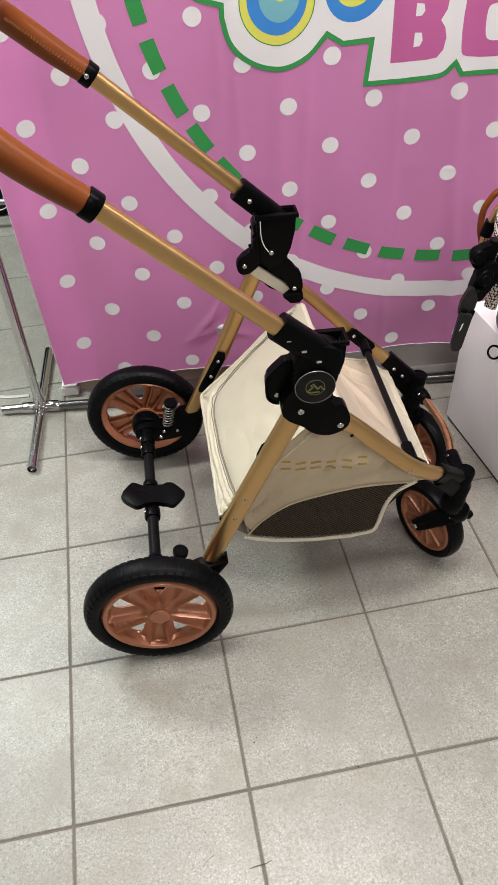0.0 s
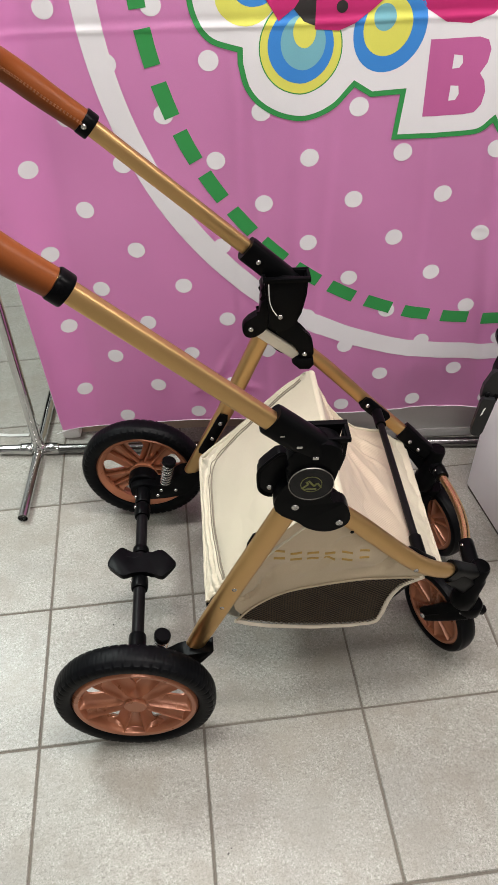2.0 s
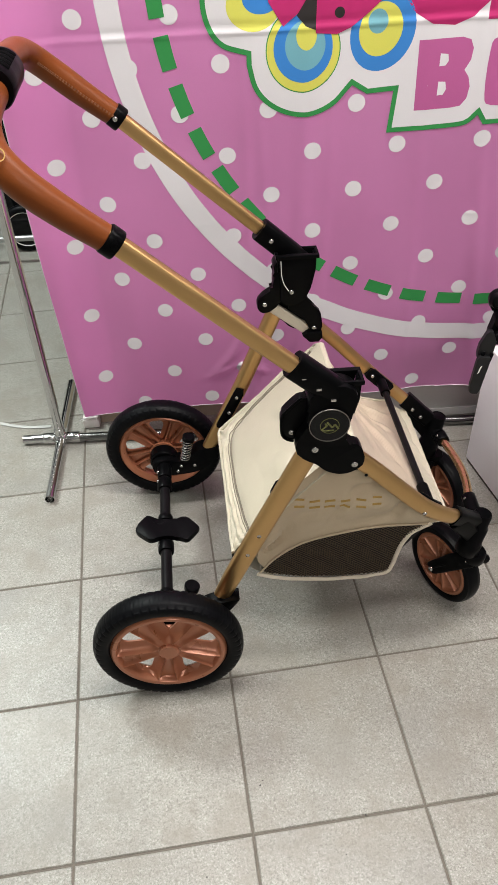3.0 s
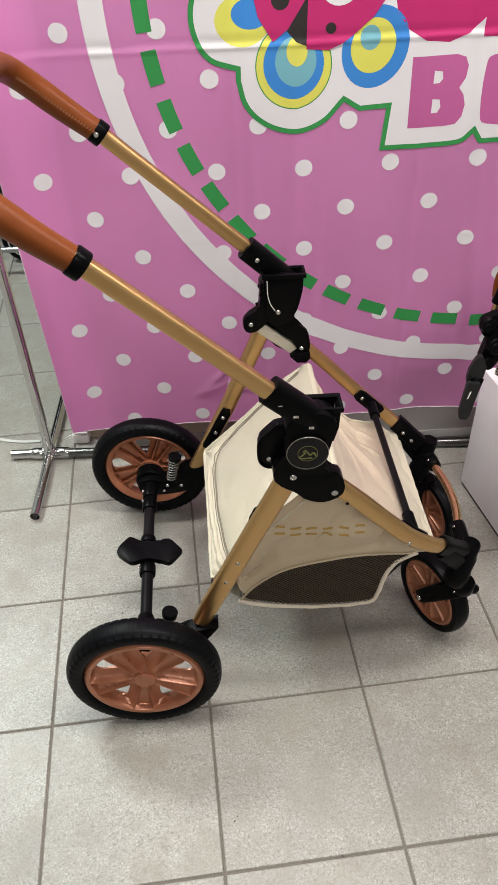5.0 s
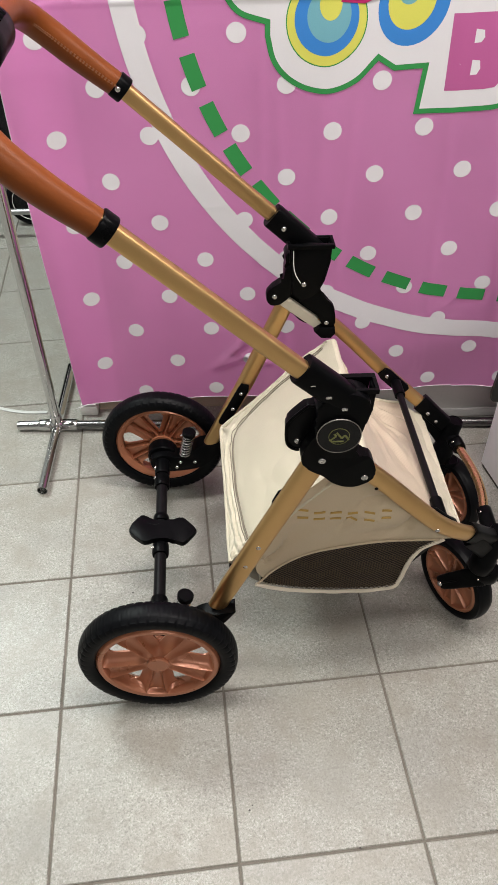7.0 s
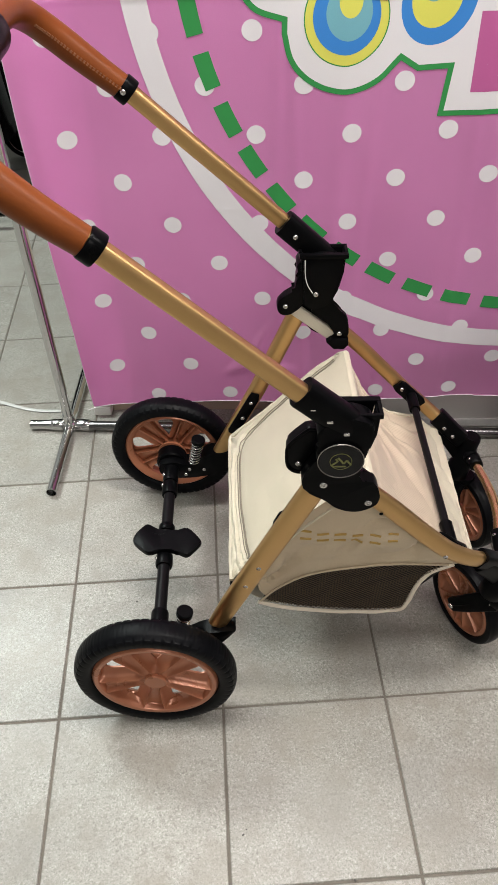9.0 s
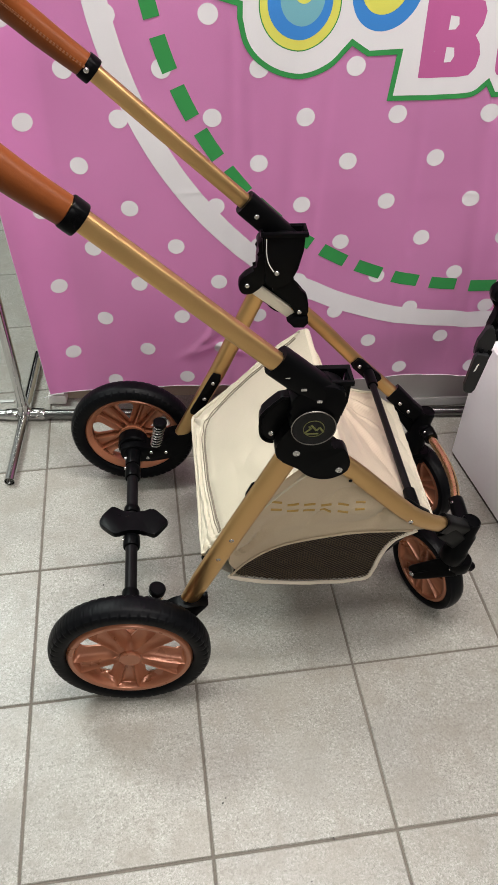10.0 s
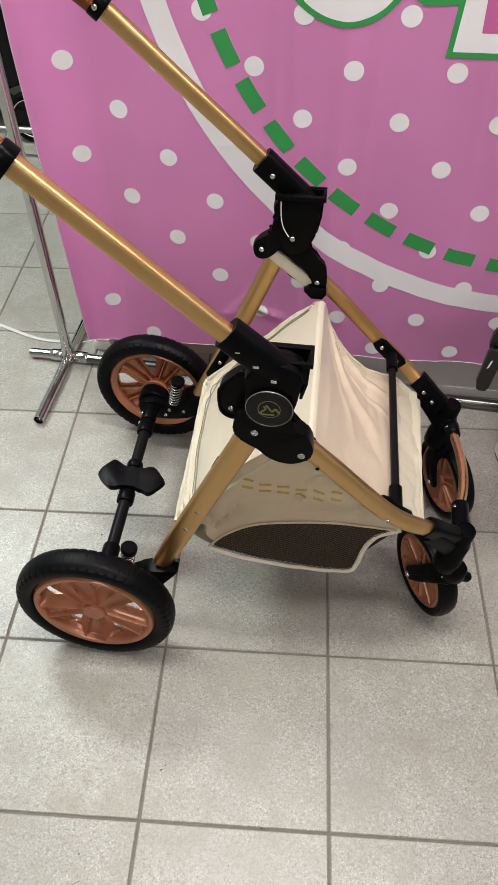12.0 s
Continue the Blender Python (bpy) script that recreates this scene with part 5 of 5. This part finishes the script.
part("cloud_edge", laid([CLOUD], 0.0021), GREEN_PRINT, banner, "green outline of the printed cloud")
part("cloud", laid([shrunk(CLOUD, 0.0095)], 0.0025), WHITE_PRINT, banner, "white printed cloud")
for name, mat, lift, o in (
    ("petal", YELLOW_PRINT, 0.0029, round_shape(0.248, 1.035, 0.050, 0.042, 28)),
    ("petal", BLUE_PRINT, 0.0032, round_shape(0.262, 1.046, 0.034, 0.025, 28)),
    ("petal", GREEN_PRINT, 0.0029, round_shape(0.341, 0.957, 0.0715, 0.0755, 48)),
    ("petal", YELLOW_PRINT, 0.0032, round_shape(0.341, 0.957, 0.0695, 0.0735, 48)),
    ("petal", BLUE_PRINT, 0.0035, round_shape(0.341, 0.960, 0.0565, 0.060, 36)),
    ("petal", SKY_PRINT, 0.0038, round_shape(0.345, 0.965, 0.0385, 0.043, 32)),
    ("petal", YELLOW_PRINT, 0.0041, round_shape(0.347, 0.982, 0.0195, 0.025, 24)),
    ("petal", BLUE_PRINT, 0.0029, round_shape(0.492, 0.982, 0.061, 0.071, 36, -0.35)),
    ("petal", YELLOW_PRINT, 0.0032, round_shape(0.488, 0.985, 0.041, 0.047, 32, -0.3)),
    ("petal", SKY_PRINT, 0.0035, round_shape(0.482, 0.999, 0.019, 0.021, 24)),
    ("wing_shape", MAGENTA_PRINT, 0.0052, [(0.262, 1.15), (0.264, 1.09), (0.276, 1.04), (0.303, 0.999), (0.33, 1.019), (0.361, 1.066), (0.366, 1.15), (0.31, 1.19)]),
    ("wing_shape", MAGENTA_PRINT, 0.0052, [(0.367, 1.17), (0.364, 0.985), (0.404, 0.982), (0.43, 0.992), (0.456, 1.009), (0.486, 1.034), (0.506, 1.062), (0.516, 1.09), (0.50, 1.15), (0.43, 1.19)]),
    ("wedge_shape", BLACK_PRINT, 0.0047, [(0.328, 1.016), (0.345, 0.998), (0.366, 0.990), (0.366, 1.08), (0.355, 1.06)]),
    ("spot", BLACK_PRINT, 0.0058, round_shape(0.316, 1.067, 0.0165, 0.0175, 20)),
    ("spot", BLACK_PRINT, 0.0058, round_shape(0.408, 1.018, 0.0095, 0.0095, 20)),
    ("spot", BLACK_PRINT, 0.0058, round_shape(0.478, 1.084, 0.014, 0.013, 20)),
    ("spot", WHITE_PRINT, 0.0058, round_shape(0.422, 1.083, 0.034, 0.030, 24)),
    ("round_shape", MAGENTA_PRINT, 0.0029, [(0.521, 1.14), (0.520, 1.076), (0.528, 1.039), (0.551, 1.010), (0.586, 0.990), (0.629, 0.986), (0.664, 1.000), (0.689, 1.026), (0.689, 0.994), (0.80, 0.992), (0.80, 1.14)]),
    ("slab_shape", ORCHID_PRINT, 0.0029, [(0.564, 0.963), (0.648, 0.965), (0.664, 0.960), (0.671, 0.945), (0.669, 0.924), (0.659, 0.906), (0.669, 0.893), (0.674, 0.875), (0.671, 0.853), (0.660, 0.839), (0.64, 0.836), (0.567, 0.834)]),
    ("slab_opening", WHITE_PRINT, 0.0036, [(0.608, 0.915), (0.620, 0.916), (0.6255, 0.924), (0.623, 0.936), (0.608, 0.938)]),
    ("slab_opening", WHITE_PRINT, 0.0036, [(0.610, 0.861), (0.622, 0.862), (0.627, 0.872), (0.624, 0.886), (0.610, 0.887)]),
    ("slab_shape", ORCHID_PRINT, 0.0029, smooth_outline([(0.703, 0.94), (0.718, 0.963), (0.80, 0.966), (0.83, 0.94), (0.83, 0.86), (0.80, 0.837), (0.722, 0.838), (0.705, 0.86)], 3)),
    ("slab_opening", WHITE_PRINT, 0.0036, smooth_outline([(0.748, 0.92), (0.76, 0.93), (0.785, 0.93), (0.79, 0.90), (0.785, 0.868), (0.76, 0.866), (0.75, 0.88)], 3)),
    ("slab_shape", ORCHID_PRINT, 0.0029, [(0.85, 0.835), (0.93, 0.837), (0.93, 0.966), (0.85, 0.966)]),
    ("slab_shape", ORCHID_PRINT, 0.0029, [(0.95, 0.835), (1.03, 0.837), (1.03, 0.966), (0.95, 0.966)]),
):
    part(name, laid([o], lift), mat, banner)

# ---- chrome stand that carries the banner ----
stand = thing("banner_stand", "chrome tube stand with a low rail on the tiles", "stand", HERE)
VS = 0.487
UPR = [(-0.305, VS, 0.014), (-0.288, VS - 0.06, 1.98)]
part("upright", sweep(UPR, 0.0125, n=24, side=(0, 1, 0)), CHROME, stand, "chrome upright tube")
part("upright", sweep([(1.41, VS - 0.054, 0.014), (1.41, VS - 0.02, 1.98)], 0.0125, n=24), CHROME, stand, "chrome upright tube")
# darker chrome here stands in for a dimmer reflection
part("low_rail", sweep([(-0.265, VS - 0.004, 0.0145), (0.5, VS - 0.027, 0.0145), (1.40, VS - 0.054, 0.0145)], 0.0125, n=24, side=(0, 0, 1)), DIM_CHROME, stand, "low chrome rail, darkened to subdue its lamp streak")
part("top_rail", sweep([(-0.31, VS - 0.06, 1.97), (1.44, VS - 0.02, 1.97)], 0.0125, n=24, side=(0, 0, 1)), CHROME, stand)
for u in (-0.305, 1.42):
    for v0, v1 in ((0.250, VS - 0.01), (VS + 0.01, 0.74)):
        bm = bmesh.new()
        near = v0 < 0.4
        a, b = (v1, v0) if near else (v0, v1)
        length = abs(b - a)
        lathe([(0.0125, 0.0), (0.0125, length), (0.0113, length), (0.0113, length - 0.03), (1e-5, length - 0.03)], (u, a, 0.0135), (0, -1 if near else 1, 0), 26, bm)
        part("foot_tube", bm, CHROME, stand, "open chrome foot tube")
stub = bmesh.new()
lathe([(0.0125, 0), (0.0125, 0.09), (0.0113, 0.09), (0.0113, 0.06), (1e-5, 0.06)], (-0.317, VS, 0.0145), (-1, 0, 0), 26, stub)
part("stub_tube", stub, CHROME, stand)
joint = bmesh.new()
for a, b in (((-0.352, VS, 0.0145), (-0.322, VS, 0.0145)), ((-0.29, VS, 0.0145), (-0.252, VS - 0.003, 0.0145))):
    sweep([a, [p + (q - p) * 0.1 for p, q in zip(a, b)], [p + (q - p) * 0.9 for p, q in zip(a, b)], b], 0.0155, n=22, side=(0, 0, 1), bm=joint, scale=lambda t: 0.9 if t in (0.0, 1.0) else 1.0)
sweep([(-0.305, VS, 0.018), (-0.305, VS, 0.024), (-0.305, VS, 0.045), (-0.305, VS, 0.05)], 0.0155, n=22, bm=joint, scale=lambda t: 0.9 if t in (0.0, 1.0) else 1.0)
puck((-0.305, VS, 0.0155), (0, 0, 1), 0.019, 0.030, 0.005, 24, joint)
part("corner_joint", joint, CHROME, stand, "cast chrome corner joint")
part("screw", dome((-0.272, VS - 0.0165, 0.018), (0, -1, 0.2), 0.004, 0.002), STEEL, stand)

# things behind the banner
block = thing("plastic_block", "small white plastic block on the floor under the banner", "block", HERE)
part("body", box((-0.252, 0.535, 0.0), (-0.205, 0.575, 0.030), 0.008), WHITE_PLASTIC, block)
part("lid", box((-0.249, 0.538, 0.030), (-0.208, 0.572, 0.036), 0.003), WHITE_PLASTIC, block)
crate = thing("beige_plinth", "low beige board plinth standing behind the banner", "plinth", HERE)
part("front_board", box((-0.205, 0.560, 0.0), (0.395, 0.580, 0.34), 0.002), CARD, crate)
part("side_board", box((-0.205, 0.5805, 0.0), (-0.187, 0.95, 0.34), 0.002), CARD, crate)
part("top_board", box((-0.205, 0.560, 0.3405), (0.395, 0.95, 0.358), 0.002), CARD, crate)
# the groove is only a thin dark strip standing on the board's face
part("groove", box((-0.17, 0.5575, 0.045), (0.37, 0.5605, 0.049), 0.0), GRIT_AND_SHADE, crate)
plinth = thing("grey_plinth", "low grey laminate plinth standing behind the banner", "plinth", HERE)
part("front_board", box((0.398, 0.492, 0.0), (1.55, 0.512, 0.34), 0.002), GREY_BOARD, plinth)
part("top_board", box((0.398, 0.492, 0.3405), (1.55, 0.95, 0.358), 0.002), GREY_BOARD, plinth)
part("kick_strip", box((0.40, 0.4855, 0.004), (1.55, 0.4918, 0.030), 0.002), KICK, plinth, "metal kick strip")

strap = thing("white_strap", "thin white plastic strap lying on the floor", "strap", HERE)
part("band", sweep(spline([(-0.345, 0.553, 0.003), (-0.40, 0.556, 0.002), (-0.45, 0.567, 0.002), (-0.53, 0.596, 0.002), (-0.72, 0.66, 0.002)], 6), 0.0012, 0.0050, side=(0, 1, 0.0), n=10, square=4), STRAP_PLASTIC, strap)

# ---- white box and the folded seat on it ----
D = Vector((0.069, -0.34)).normalized()
ANG = math.degrees(math.atan2(D.x, -D.y))
counter = thing("white_box", "white laminate display box, its floor shadow line drawn as a dark base", "box", HERE @ pose(0.761, 0.306, 0, 0, 0, ANG))
part("body", box((0.0, -0.347, 0.011), (0.55, 0.0, 0.352), 0.003), WHITE_BOX, counter)
# the shadow line along the floor, put in as a dark recessed strip
part("base", box((0.004, -0.343, 0.0), (0.546, -0.004, 0.0105), 0.0), GRIT_AND_SHADE, counter)

seat = thing("child_seat", "houndstooth and cream child seat lying on the white box", "child seat", HERE)
lt = part("latch", slab([(0.6130, 0.5456), (0.6140, 0.5645), (0.6230, 0.588), (0.6282, 0.5930), (0.6350, 0.5910), (0.6440, 0.5686), (0.6420, 0.5500), (0.6340, 0.5330), (0.6140, 0.5370)], 0.008, 0.018, 0.0012), LATCH, seat, "dark grey plastic seat latch", smooth=False)
part("prong", slab([(0.6062, 0.4800), (0.6085, 0.4660), (0.6125, 0.4625), (0.6230, 0.4615), (0.6275, 0.4700), (0.6350, 0.5300), (0.6350, 0.5420), (0.6150, 0.5455), (0.6110, 0.5376)], -0.002, 0.007, 0.0014), LATCH, lt, "blunt grey plastic prong", smooth=False)
part("prong_sleeve", slab([(0.6300, 0.5130), (0.6385, 0.5160), (0.6440, 0.5420), (0.6360, 0.5520), (0.6290, 0.5400)], 0.008, 0.026, 0.002), BLACK, lt)
part("release_slot", slab([(0.6155, 0.5095), (0.6185, 0.5125), (0.6215, 0.5265), (0.6185, 0.5235)], -0.0028, -0.0015, 0.0), WHITE_PLASTIC, lt)
part("pin", puck((0.6222, 0.0070, 0.5475), (0, -1, 0.25), 0.0046, 0.006, 0.0012, 18), BLACK, lt)
mech = bmesh.new()
slab(smooth_outline([(0.640, 0.560), (0.645, 0.592), (0.648, 0.606), (0.660, 0.618), (0.676, 0.622), (0.690, 0.606), (0.688, 0.584), (0.676, 0.566), (0.668, 0.548), (0.652, 0.546)], 3), 0.038, 0.056, 0.0015, mech)
slab(smooth_outline([(0.640, 0.612), (0.637, 0.632), (0.645, 0.641), (0.656, 0.645), (0.668, 0.652), (0.676, 0.646), (0.672, 0.630), (0.662, 0.614), (0.650, 0.604)], 3), 0.052, 0.070, 0.0015, mech)
puck((0.6470, 0.050, 0.630), (0.25, -0.95, 0.2), 0.0135, 0.014, 0.002, 30, mech)
puck((0.6440, 0.044, 0.629), (0.25, -0.95, 0.2), 0.0070, 0.006, 0.0015, 24, mech)
puck((0.6620, 0.038, 0.594), (0.30, -0.92, 0.25), 0.0155, 0.014, 0.002, 30, mech)
puck((0.6610, 0.030, 0.593), (0.30, -0.92, 0.25), 0.0100, 0.006, 0.0015, 26, mech)
puck((0.6535, 0.034, 0.562), (0.30, -0.92, 0.25), 0.0120, 0.016, 0.002, 24, mech)
sweep([(0.671, 0.060, 0.618), (0.6712, 0.060, 0.620), (0.678, 0.062, 0.652), (0.6785, 0.062, 0.655)], 0.0105, 0.0100, n=18, square=3.0, bm=mech)
sweep([(0.684, 0.044, 0.580), (0.6845, 0.044, 0.583), (0.694, 0.052, 0.625), (0.6945, 0.052, 0.628)], 0.0105, 0.0090, n=18, square=2.6, bm=mech, scale=lambda t: 0.85 if t in (0.0, 1.0) else 1.0)
part("recline_joint", mech, BLACK, seat, "black plastic recline joint")
part("seat_tube", sweep(spline([(0.688, 0.138, 0.595), (0.694, 0.140, 0.625), (0.701, 0.141, 0.655), (0.715, 0.141, 0.682), (0.745, 0.139, 0.705), (0.82, 0.134, 0.722)], 6), 0.0075, n=16), COPPER_TUBE, seat, "copper tube")
part("tube_collar", sweep([(0.6925, 0.140, 0.620), (0.693, 0.140, 0.623), (0.699, 0.141, 0.645), (0.6995, 0.141, 0.648)], 0.0115, n=18), BLACK, seat)
part("bumper_bar", sweep(spline([(0.757, 0.28, 0.451), (0.753, 0.28, 0.511), (0.742, 0.28, 0.555), (0.741, 0.28, 0.594), (0.751, 0.28, 0.619), (0.767, 0.28, 0.636), (0.827, 0.28, 0.658), (0.917, 0.28, 0.671)], 6), 0.0068, n=16), LEATHER, seat, "tan leather bumper bar")
part("seat_shell", sweep(spline([(0.692, 0.054, 0.516), (0.698, 0.064, 0.555), (0.702, 0.078, 0.61), (0.704, 0.108, 0.655), (0.716, 0.124, 0.688), (0.750, 0.130, 0.712), (0.84, 0.127, 0.728)], 6), 0.008, 0.013, side=(0.3, -1, 0.2), n=22, square=3.0), HOUNDS, seat, "black and cream houndstooth shell")
part("cushion", slab([(0.704, 0.527), (0.699, 0.532), (0.700, 0.60), (0.705, 0.652), (0.722, 0.688), (0.80, 0.712), (1.0, 0.72), (1.0, 0.524), (0.80, 0.524)], 0.030, 0.115, 0.006, seg=3), CREAM, seat, "cream seat cushion")
# the base is real; its extra depth is added to block light from the box
part("seat_base", box((0.785, 0.03, 0.3535), (1.0, 0.22, 0.522), 0.02), BLACK, seat, "black seat base, lengthened backwards to shade the box top")
loop = [(0.747 + 0.0130 * math.cos(a), 0.103 + 0.0085 * math.sin(a), 0.367 + 0.0105 * math.sin(a)) for a in [2 * math.pi * k / 30 for k in range(31)]]
part("strap_loop", sweep(loop, 0.0023, n=10, side=(0.0, -0.75, 0.65)), BLACK, seat, "black strap loop")
part("strap", sweep(spline([(0.757, 0.102, 0.366), (0.768, 0.100, 0.368), (0.785, 0.095, 0.375), (0.805, 0.09, 0.39)], 4), 0.003, 0.014, side=(0, 0.4, 1), n=10, square=4), BLACK, seat, "black strap")

# ---- far corner of the shop: dark prams along a rail ----


def pram(at, label):
    p = thing("dark_pram", label, "pram", at, "parked prams")
    hood = bmesh.new()
    sweep(spline([(0.10, 0.0, 0.12), (0.08, 0.0, 0.20), (0.05, 0.0, 0.45), (0.05, 0.0, 0.68), (0.12, 0.0, 0.92), (0.26, 0.0, 1.02)], 6), 0.33, 0.22, side=(0, 1, 0), n=26, square=3.2, bm=hood)
    part("body", hood, GLOSS, p, "black fabric and lacquer body")
    for u in (-0.12, 0.36):
        for v in (-0.26, 0.26):
            w = new("wheel")
            w.parent = p
            w.empty_display_size = 0.02
            r = 0.092
            prof = [(r - 0.016 + 0.016 * math.cos(2 * math.pi * k / 14), 0.018 * math.sin(2 * math.pi * k / 14)) for k in range(14)]
            part("tyre", lathe(prof, (u, v, r), (0, 1, 0), 48, closed=True), RUBBER, w)
            part("rim", lathe([(1e-5, -0.012), (0.03, -0.014), (0.066, -0.008), (0.066, 0.008), (0.03, 0.014), (1e-5, 0.012)], (u, v, r), (0, 1, 0), 40), GLOSS, w)
            part("pinstripe", lathe([(0.0650, -0.0135), (0.0658, -0.0150), (0.0680, -0.0150), (0.0690, -0.0135)], (u, v, r), (0, 1, 0), 48, closed=True), WHITE_PLASTIC, w, "thin white ring")
    for v in (-0.24, 0.24):
        part("chassis_tube", sweep(spline([(-0.12, v, 0.092), (0.05, v, 0.30), (0.36, v, 0.092)], 5), 0.012, n=12), GLOSS, p)
    part("push_handle", sweep(spline([(-0.12, -0.2, 0.75), (-0.28, -0.18, 0.98), (-0.30, 0.0, 1.0), (-0.28, 0.18, 0.98), (-0.12, 0.2, 0.75)], 5), 0.012, n=12), STEEL, p, "silver push handle")
    return p


pram(HERE @ pose(-0.45, 1.92, 0, 0, 0, 0), "black lacquered pram with white-ringed wheels parked behind the banner")
pram(HERE @ pose(-1.170, 1.935, 0, 0, 0, 0), "black pram parked in the far corner of the shop")
rail = thing("wall_rail", "low chrome display rail in front of the parked prams", "rail", HERE)
part("tube", sweep([(-1.7, 1.555, 0.10), (-0.2, 1.555, 0.10)], 0.011, n=18, side=(0, 0, 1)), DULL_RAIL, rail)
for u in (-1.55, -0.3):
    part("post", sweep([(u, 1.555, 0.0), (u, 1.555, 0.10)], 0.011, n=16), DULL_RAIL, rail)

# grit and scuffs on the floor
for k, (u, v, r) in enumerate([(-0.066, -0.044, 0.0019), (0.166, -0.495, 0.0014), (0.171, -0.487, 0.0012), (0.343, -0.56, 0.0015), (0.068, -0.637, 0.0013), (-0.055, -0.03, 0.0010), (0.30, -0.62, 0.0010)]):
    bm = bmesh.new()
    bmesh.ops.create_icosphere(bm, subdivisions=2, radius=r)
    for v_ in bm.verts:
        v_.co = Vector((v_.co.x * (1.6 if k % 2 else 1.0), v_.co.y, v_.co.z * 0.4 + r * 0.35)) * (1 + 0.3 * noise.noise(v_.co * 900))
    g = tagged(part("floor_grit", bm, GRIT_AND_SHADE, None, "tiny dark crumb of grit lying on the tile"), category="grit", group="floor grit")
    g.matrix_basis = HERE @ pose(u, v, 0, 0, 0, 40 * k)

scuff = tagged(part("scuff_mark", sweep([(-0.02, 0, 0.0004), (-0.006, 0.0012, 0.0004), (0.006, 0.0008, 0.0004), (0.02, 0.003, 0.0004)], 0.0003, 0.0011, side=(0, 1, 0), n=8, scale=lambda t: 0.3 + 0.7 * math.sin(math.pi * t)), GRIT_AND_SHADE, None, "thin black heel scuff on the floor tile"), category="scuff")
scuff.matrix_basis = HERE @ pose(0.154, -0.698, 0, 0, 0, 8)

scratch = tagged(part("scuff_mark", sweep([(-0.014, 0, 0.0003), (-0.005, 0.0014, 0.0003), (0.006, 0.0008, 0.0003), (0.014, -0.001, 0.0003)], 0.0002, 0.0006, side=(0, 1, 0), n=8, scale=lambda t: 0.3 + 0.7 * math.sin(math.pi * t)), GROUT, None, "faint grey scratch on the floor tile"), category="scuff")
scratch.matrix_basis = HERE @ pose(0.071, -0.68, 0, 0, 0, 38)

# ---- the tiles, one by one ----
GAP = 0.0044
tile_bm = box((-T / 2 + GAP / 2, -T / 2 + GAP / 2, -0.010), (T / 2 - GAP / 2, T / 2 - GAP / 2, 0.0), 0.0)
bmesh.ops.bevel(tile_bm, geom=[e for e in tile_bm.edges if all(v.co.z > -0.001 for v in e.verts)], offset=0.0014, segments=1, affect="EDGES")
tile_me = bpy.data.meshes.new("tile")
bmesh.ops.recalc_face_normals(tile_bm, faces=tile_bm.faces)
tile_bm.to_mesh(tile_me)
tile_bm.free()
tile_me.materials.append(TILE)
for i in range(X0, X1):
    for j in range(Y0, Y1):
        t = new("tile", tile_me)
        t.parent = floor
        t.location = ((i + 0.5) * T, (j + 0.5) * T, random.uniform(-0.0004, 0.0))
